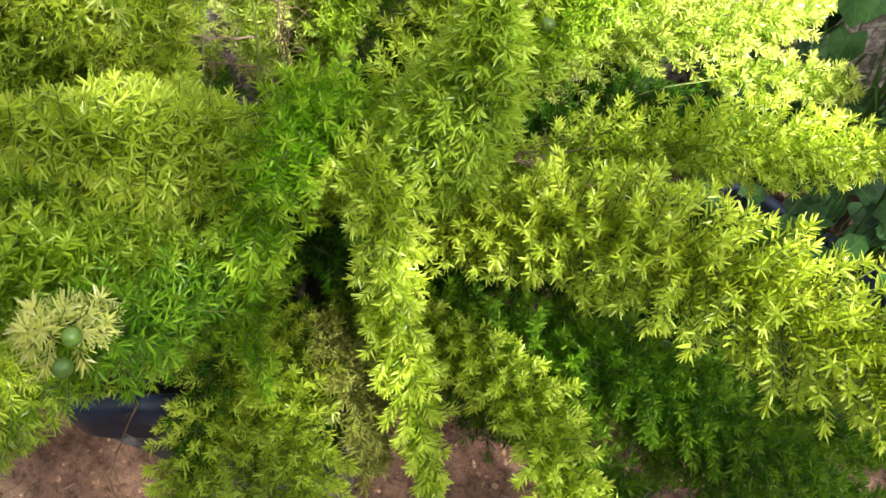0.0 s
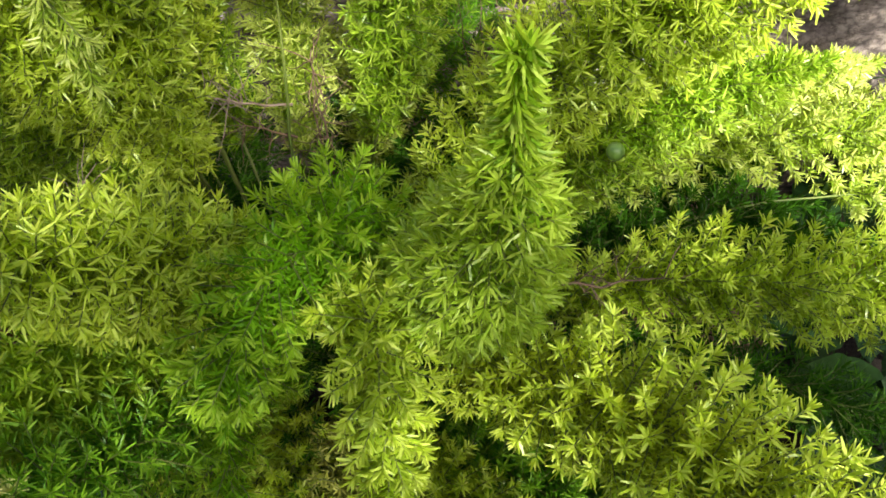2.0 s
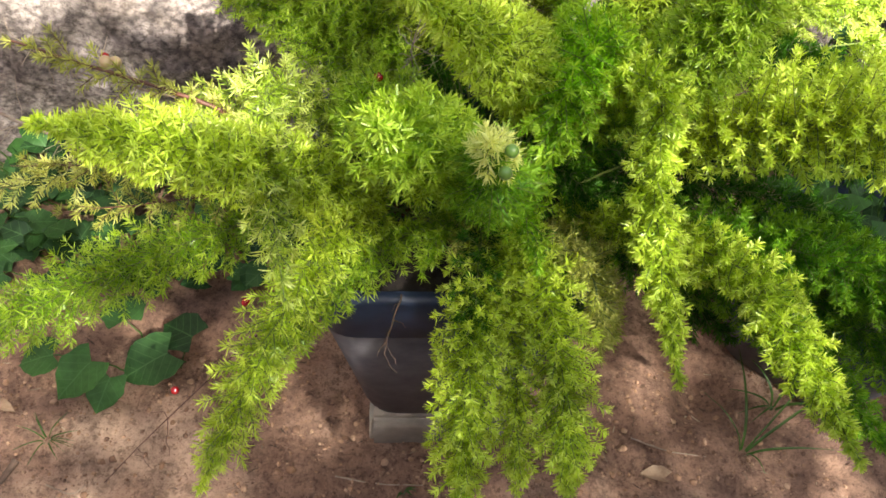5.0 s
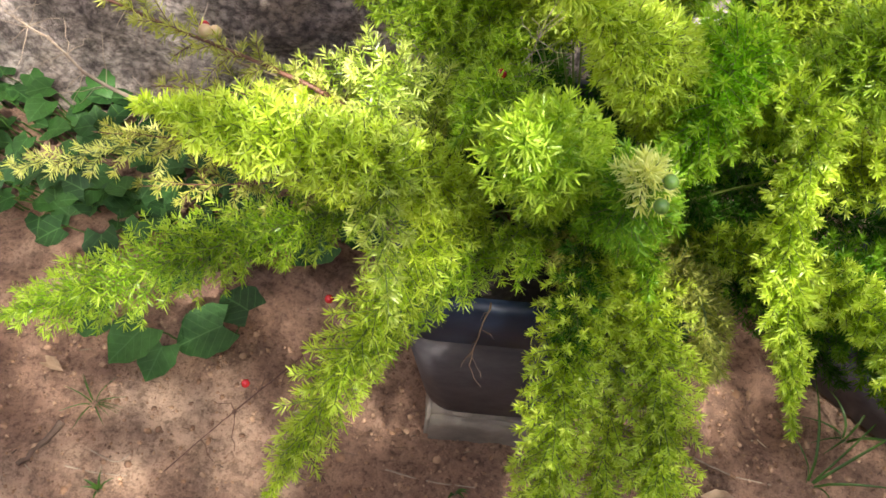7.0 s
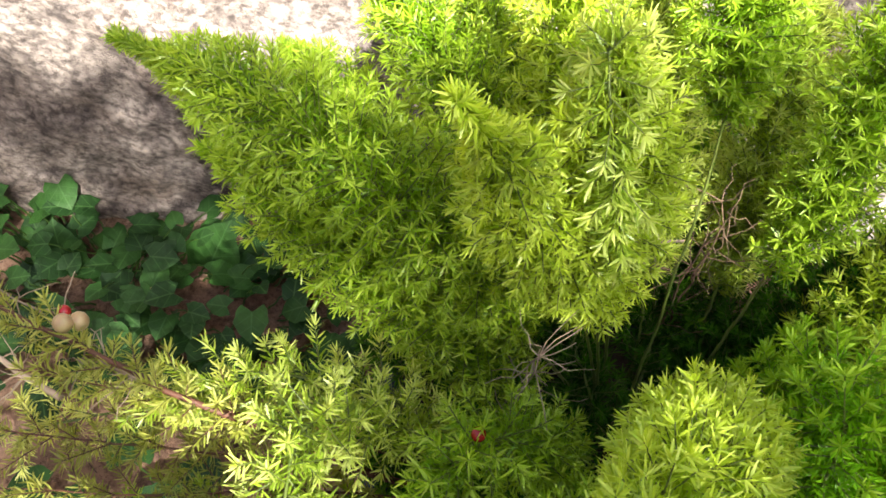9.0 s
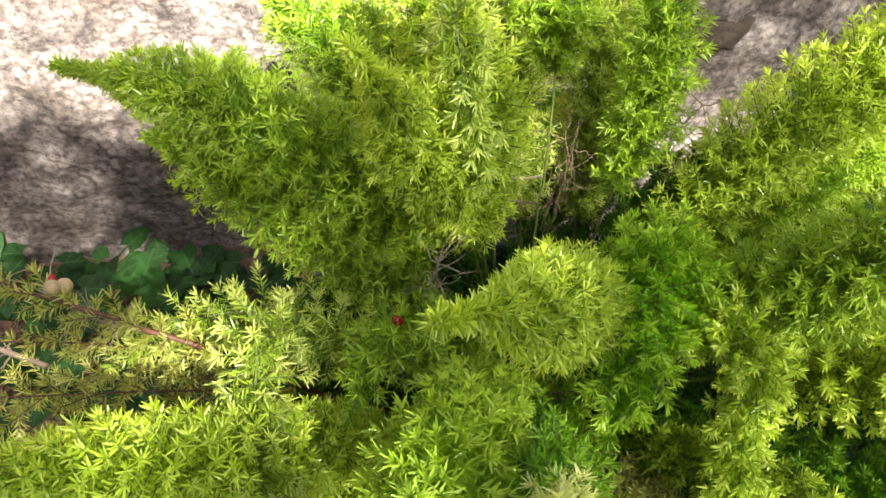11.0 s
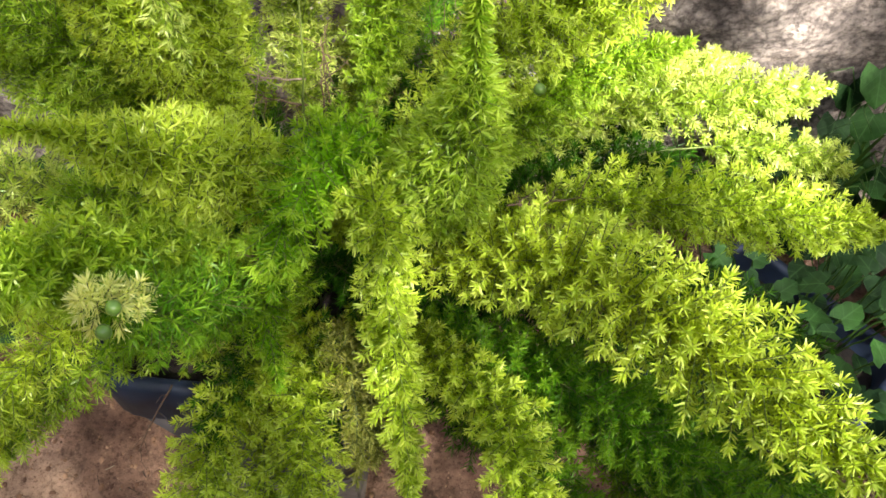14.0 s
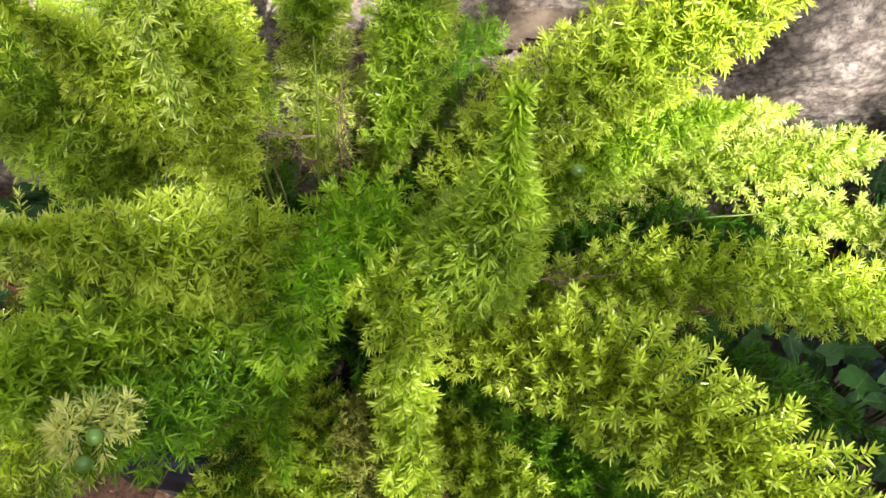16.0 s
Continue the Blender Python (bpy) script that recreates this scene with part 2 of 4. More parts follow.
def tube(name, points, r0, r1, mat, n=14, sides=6, wobble=0.0, rng=None):
    line = spline(points, n)
    if wobble:
        line[1:-1] += rng.normal(0, wobble, (n - 1, 3))
    v, f = tube_arrays(line, np.linspace(r0, r1, n + 1), sides)
    return quads(name, v, f, mat)


def joined(pieces):
    vs, fs, at = [], [], 0
    for v, f in pieces:
        vs.append(v)
        fs.append(np.asarray(f) + at)
        at += len(v)
    return np.vstack(vs), np.vstack(fs)


def needle_arrays(starts, ways, sides, lengths, widths, bend):
    """Flat linear needles with a blunt end, three triangles each."""
    s, d, q = starts[:, None], ways[:, None], sides[:, None]
    n = np.cross(ways, sides)[:, None]
    L, W, B = lengths[:, None, None], widths[:, None, None], bend[:, None, None]
    along = np.array([0.0, 0.34, 0.34, 1.0, 0.96])[None, :, None]
    across = np.array([0.0, -0.52, 0.52, -0.20, 0.24])[None, :, None]
    curve = np.array([0.0, 0.05, 0.05, 1.0, 1.0])[None, :, None]
    v = (s + d * along * L + q * across * W + n * curve * B * L).reshape(-1, 3)
    base = np.arange(len(starts))[:, None, None] * 5
    f = (base + np.array([[0, 2, 1], [1, 2, 4], [1, 4, 3]])[None]).reshape(-1, 3)
    return v, f


def branchlet(rng, whorls=6, each=4, tip=9, needle=0.4):
    """One side shoot along +x, one unit long: whorls of needles and a star at its end."""
    starts, ways, lengths = [], [], []

    def ring(x, count, angle, spread, scale):
        turn = rng.uniform(0, 6.28)
        for k in range(count):
            a = turn + 6.283 * (k + rng.uniform(-0.3, 0.3)) / count
            g = radians(np.clip(angle + rng.normal(0, spread), 5, 105))
            starts.append((x + rng.normal(0, 0.015), 0, 0))
            ways.append((math.cos(g), math.sin(g) * math.cos(a), math.sin(g) * math.sin(a)))
            lengths.append(needle * scale * rng.uniform(0.72, 1.15))

    for w in range(whorls):
        ring(0.10 + 0.78 * w / max(1, whorls - 1), each, 52, 9, 0.92)
    ring(0.95, tip // 2, 66, 8, 1.0)
    ring(0.99, tip - tip // 2, 40, 9, 0.95)
    ring(1.0, 3, 18, 8, 0.7)
    starts, ways, lengths = np.array(starts), np.array(ways), np.array(lengths)
    side = np.cross(ways, rng.normal(0, 1, ways.shape))
    side /= np.linalg.norm(side, axis=1)[:, None]
    return starts, ways, side, lengths


def shoots_of(rng, line, radius, needle, spacing, start, lean, ragged, spike):
    """Where the side shoots of a frond stand: place, direction and length; long in the middle, short towards the point."""
    t, u, w = frames_along(line)
    length = np.linalg.norm(np.diff(line, axis=0), axis=1).sum()
    s, turn, out = start * length, rng.uniform(0, 6.28), []
    while s < length:
        f = s / length
        g = (f - start) / (1 - start)
        swell = min(1.0, 0.6 + 1.6 * g) * (1.0 if g < 0.7 else max(0.10, 1 - ((g - 0.7) / 0.3) ** 2.0))
        if spike and g > 0.45:
            swell *= max(0.28, 1 - (g - 0.45) / 0.66)
        r = radius * swell * rng.uniform(1 - ragged, 1 + ragged)
        count = max(2.0, 6.283 * radius * 0.62 * max(0.35, swell) / spacing)
        i = f * (len(line) - 1)
        a = int(min(i, len(line) - 2))
        turn += 2.39996
        angle = radians(lean * (1 - 0.55 * max(0, g - 0.6) / 0.4) + rng.normal(0, 8))
        way = math.cos(angle) * t[a] + math.sin(angle) * (math.cos(turn) * u[a] + math.sin(turn) * w[a])
        way[2] -= 0.10
        out.append((line[a] + (i - a) * (line[a + 1] - line[a]), way / np.linalg.norm(way), max(0.004, r - needle * 0.7)))
        s += spacing / count
    return out


def turn_to(rng, way):
    y = np.cross(way, rng.normal(0, 1, 3))
    y /= np.linalg.norm(y)
    return np.stack([way, y, np.cross(way, y)])


fern = tagged(new("foxtail_fern"), "bushy yellow-green foxtail fern with many arching plumes in a dark pot", "fern")


def frond(points, radius=0.033, tone=LIME, needle=0.0080, spacing=0.0118, start=0.33, seed=1, whorls=8, each=4, tip=9,
          lean=62, ragged=0.28, width=0.00100, stem=STEM_GREEN, thick=0.0013, label="", split=False, spike=False):
    """One plume: a stem with its side shoots, and the needles on them; split: every side shoot is a piece of its own."""
    rng = np.random.default_rng(seed)
    if points[0][2] < 0.5:
        points = [(points[0][0] * 0.8 - 0.037, points[0][1] * 0.8 + 0.099, 0.392), *points]
    line = spline(points, 40)
    line[2:] += np.cumsum(rng.normal(0, 0.0004, (39, 3)), axis=0)
    shoots = shoots_of(rng, line, radius, needle, spacing, start, lean, ragged, spike)
    stalks = [] if split else [tube_arrays(np.array([p, p + w * s]), [0.0005, 0.0003], 3) for p, w, s in shoots]
    v, f = joined([tube_arrays(line, np.linspace(thick, thick * 0.3, 41), 6)] + stalks)
    ob = part("frond", quads("frond", v, f, stem), fern, label)
    if split:
        kinds = {}
        for p, w, s in shoots:
            size = max(0.004, round(s / 0.004) * 0.004)
            key = (size, int(rng.integers(3)))
            if key not in kinds:
                st, wy, sd, ln = branchlet(rng, max(2, round(whorls * size / max(0.004, radius - needle * 0.7))), each, tip, needle)
                v, f = needle_arrays(st * (size, 1, 1), wy, sd, ln, np.full(len(ln), width), rng.normal(0.04, 0.1, len(ln)))
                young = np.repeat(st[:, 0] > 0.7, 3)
                q = tube_arrays(np.array([(0.0, 0, 0), (size, 0, 0)]), [0.0005, 0.0003], 3)
                f = np.vstack([f, len(v) + q[1][:, :3], len(v) + q[1][:, [0, 2, 3]]])
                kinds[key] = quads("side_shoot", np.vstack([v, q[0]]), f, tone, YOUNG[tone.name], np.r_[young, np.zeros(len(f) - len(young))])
            piece = part("side_shoot", kinds[key], ob)
            m = turn_to(rng, w)
            piece.matrix_basis = Matrix(((*m[:, 0], p[0]), (*m[:, 1], p[1]), (*m[:, 2], p[2]), (0, 0, 0, 1)))
        return ob
    kinds = [branchlet(rng, whorls, each, tip, 1.0) for _ in range(12)]
    S, D, Q, L, Y = [], [], [], [], []
    for p, w, s in shoots:
        st, wy, sd, ln = kinds[rng.integers(12)]
        m = turn_to(rng, w)
        keep = rng.uniform(0, 1, len(st)) < 0.5 + 0.5 * min(1.0, s / max(1e-6, radius - needle * 0.7))
        S.append(p + st[keep] * s @ m)
        D.append(wy[keep] @ m)
        Q.append(sd[keep] @ m)
        L.append(ln[keep] * needle)
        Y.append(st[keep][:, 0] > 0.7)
    S, D, Q, L, Y = (np.concatenate(k) for k in (S, D, Q, L, Y))
    D = D + rng.normal(0, 0.06, D.shape)
    D /= np.linalg.norm(D, axis=1)[:, None]
    v, f = needle_arrays(S, D, Q, L, width * rng.uniform(0.75, 1.2, len(L)), rng.normal(0.04, 0.10, len(L)))
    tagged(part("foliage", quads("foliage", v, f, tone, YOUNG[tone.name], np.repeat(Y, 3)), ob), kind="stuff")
    return ob


# ---- ground and wall ----
def axis_steps(lo, hi, inner_lo, inner_hi, fine):
    far = np.array([1.0, 1.12, 1.3, 1.6, 2.2, 3.5, 7, 16, 40, 100, 300, 1000])
    a = np.arange(inner_lo, inner_hi + 1e-6, fine)
    return np.r_[inner_lo - (far[1:][::-1] - 1) * (inner_lo - lo) / 999, a, inner_hi + (far[1:] - 1) * (hi - inner_hi) / 999]


GROUND = 0.05


def ground_height(x, y):
    h = 0.012 * noise.noise(Vector((x * 3, y * 3, 0))) + 0.007 * noise.noise(Vector((x * 14, y * 14, 3))) + 0.0065 * noise.noise(Vector((x * 48, y * 48, 7))) + 0.0035 * noise.noise(Vector((x * 95, y * 95, 9))) - 0.035 * math.exp(-(((x - 0.147) / 0.03) ** 2 + ((y - 0.485) / 0.035) ** 2))
    away = (abs((x + 0.19) / 1.0) ** 4 + abs(y - 0.478) ** 4) ** 0.25
    u = min(1.0, max(0.0, (0.215 - away) / 0.10))
    return GROUND + h + 0.012 * u * u * (3 - 2 * u)


xs, ys = axis_steps(-400, 400, -1.05, 0.75, 0.0065), axis_steps(-400, 400, 0.1, 1.0, 0.0065)
gv = [(x, y, ground_height(x, y)) for y in ys for x in xs]
nx = len(xs)
gf = [(j * nx + i, j * nx + i + 1, (j + 1) * nx + i + 1, (j + 1) * nx + i) for j in range(len(ys) - 1) for i in range(nx - 1)]
ground = tagged(new("ground", quads("ground", gv, gf, SOIL)), "bare reddish sandy soil with grit and crumbs", "ground", kind="structure")


def wall_line(x):
    return 0.83 + 0.09 * (x + 0.7)


wx, wz = np.linspace(-2.2, 1.94, 340), np.r_[np.linspace(-0.05, 0.62, 66), np.linspace(0.66, 1.15, 8)]
wv = [(x, wall_line(x) + 0.016 * noise.noise(Vector((x * 6, z * 6, 1))) + 0.007 * noise.noise(Vector((x * 26, z * 26, 5))), z) for z in wz for x in wx]
n = len(wx)
wf = [(j * n + i, j * n + i + 1, (j + 1) * n + i + 1, (j + 1) * n + i) for j in range(len(wz) - 1) for i in range(n - 1)]
b = len(wv)
wv += [(x, wall_line(x) + 0.22, z) for z in (-0.05, 1.15) for x in (wx[0], wx[-1])]
lo0, hi0 = 0, (len(wz) - 1) * n
wf += [(hi0, hi0 + n - 1, b + 3, b + 2), (b + 1, b, b + 2, b + 3), (0, hi0, b + 2, b), (n - 1, b + 1, b + 3, hi0 + n - 1)]
wall = tagged(new("wall_north", mesh_from("wall_north", wv, wf, CEMENT)), "rough grey cement garden wall, weathered and stained", "wall", kind="structure")


def mortar_ledge(a, b, deep, tall):
    """An uneven strip of old mortar along the wall from a to b (x, z)."""
    v, f, n = [], [], 46
    for i in range(n + 1):
        u = i / n
        x, z = a[0] + u * (b[0] - a[0]), a[1] + u * (b[1] - a[1])
        end = min(1.0, 9 * u, 9 * (1 - u))
        for k in range(9):
            c = math.pi * k / 8
            r = 1 + 0.5 * noise.noise(Vector((x * 40, k * 0.7, 3))) + 0.3 * noise.noise(Vector((x * 130, k * 1.9, 8)))
            v.append((x, wall_line(x) + 0.012 - deep * end * r * math.sin(c) ** 0.7, z + tall * 0.5 * r * math.cos(c)))
    for i in range(n):
        f += [(i * 9 + k, i * 9 + k + 1, (i + 1) * 9 + k + 1, (i + 1) * 9 + k) for k in range(8)]
    return tagged(new("mortar_ledge", mesh_from("mortar_ledge", v, f, MORTAR)), "uneven brown mortar ledge on the cement wall", "ledge", kind="structure")


mortar_ledge((-0.19, 0.365), (0.12, 0.440), 0.032, 0.032)

# ---- pots ----
def rounded_square(half, corner, z, cx=0.0, cy=0.0, seg=6):
    out = []
    for k in range(4):
        a0 = math.pi / 2 * k
        ox, oy = (half - corner) * (1 if k in (0, 3) else -1), (half - corner) * (1 if k in (0, 1) else -1)
        for s in range(seg + 1):
            a = a0 + math.pi / 2 * s / seg
            out.append((cx + ox + corner * math.cos(a), cy + oy + corner * math.sin(a), z))
    return out


def lathe_square(name, profile, mat, corner=(0.3, 0.3)):
    """A rounded-square vessel from (half width, z) pairs."""
    v, f = [], []
    low, high = min(z for _, z in profile), max(z for _, z in profile)
    for half, z in profile:
        v += rounded_square(half, half * (corner[0] + (corner[1] - corner[0]) * (z - low) / (high - low)), z)
    n = len(v) // len(profile)
    for j in range(len(profile) - 1):
        f += [(j * n + i, j * n + (i + 1) % n, (j + 1) * n + (i + 1) % n, (j + 1) * n + i) for i in range(n)]
    f += [tuple(range(n))[::-1], tuple(range(len(v) - n, len(v)))]
    me = mesh_from(name, v, f, mat)
    return me


def pot(x, y, z, turn, top, base, height, label):
    ob = tagged(new("plant_pot"), label, "plant pot")
    ob.matrix_world = pose(x, y, z, 0, 0, turn)
    part("body", lathe_square("pot_body", [(base * 0.9, 0), (base, 0.004), (base + (top - base) * 0.93, height - 0.062), (top - 0.007, height - 0.058),
         (top - 0.010, height - 0.05), (base - 0.006, 0.02)], PLASTIC, (0.45, 0.22)), ob)
    part("rim", lathe_square("pot_rim", [(top - 0.011, height - 0.065), (top - 0.001, height - 0.066), (top + 0.002, height - 0.062), (top + 0.004, height - 0.006),
         (top + 0.001, height), (top - 0.007, height), (top - 0.010, height - 0.006), (top - 0.011, height - 0.062)], RIM_PLASTIC), ob)
    part("potting_soil", lathe_square("potting_soil", [(base * 0.7, height * 0.5), (top - 0.012, height - 0.034), (top - 0.03, height - 0.028), (0.01, height - 0.02)], COMPOST), ob, "dark crumbly potting soil")
    return ob


def paver(x, y, z, turn, sx, sy, sz, label):
    bm = bmesh.new()
    bmesh.ops.create_cube(bm, size=1)
    for v in bm.verts:
        v.co = Vector((v.co.x * sx, v.co.y * sy, (v.co.z + 0.5) * sz))
    bmesh.ops.bevel(bm, geom=bm.edges[:], offset=0.005, segments=2, affect="EDGES")
    bmesh.ops.subdivide_edges(bm, edges=bm.edges[:], cuts=3, use_grid_fill=True)
    for v in bm.verts:
        v.co += 0.0025 * Vector(noise.noise_vector(v.co * 30))
    ob = tagged(new("paver", from_bm("paver", bm, PAVER)), label, "paver")
    ob.matrix_world = pose(x, y, z, 0, 0, turn)
    return ob


paver(-0.187, 0.494, 0.035, 1, 0.156, 0.178, 0.090, "square pale concrete paver under the fern's pot")
pot(-0.190, 0.497, 0.125, 2, 0.121, 0.084, 0.310, "dark blue-grey square plastic pot holding the fern")

# ---- fronds ----
STAR = dict(whorls=9, each=5, tip=15, needle=0.0068, width=0.00118, spacing=0.0114, ragged=0.16)
FINE = dict(whorls=7, each=5, tip=11, needle=0.0074, width=0.00104, spacing=0.0084, ragged=0.12)
SOFT = dict(whorls=8, each=5, tip=9, needle=0.0070, width=0.00100, spacing=0.0086, ragged=0.18)
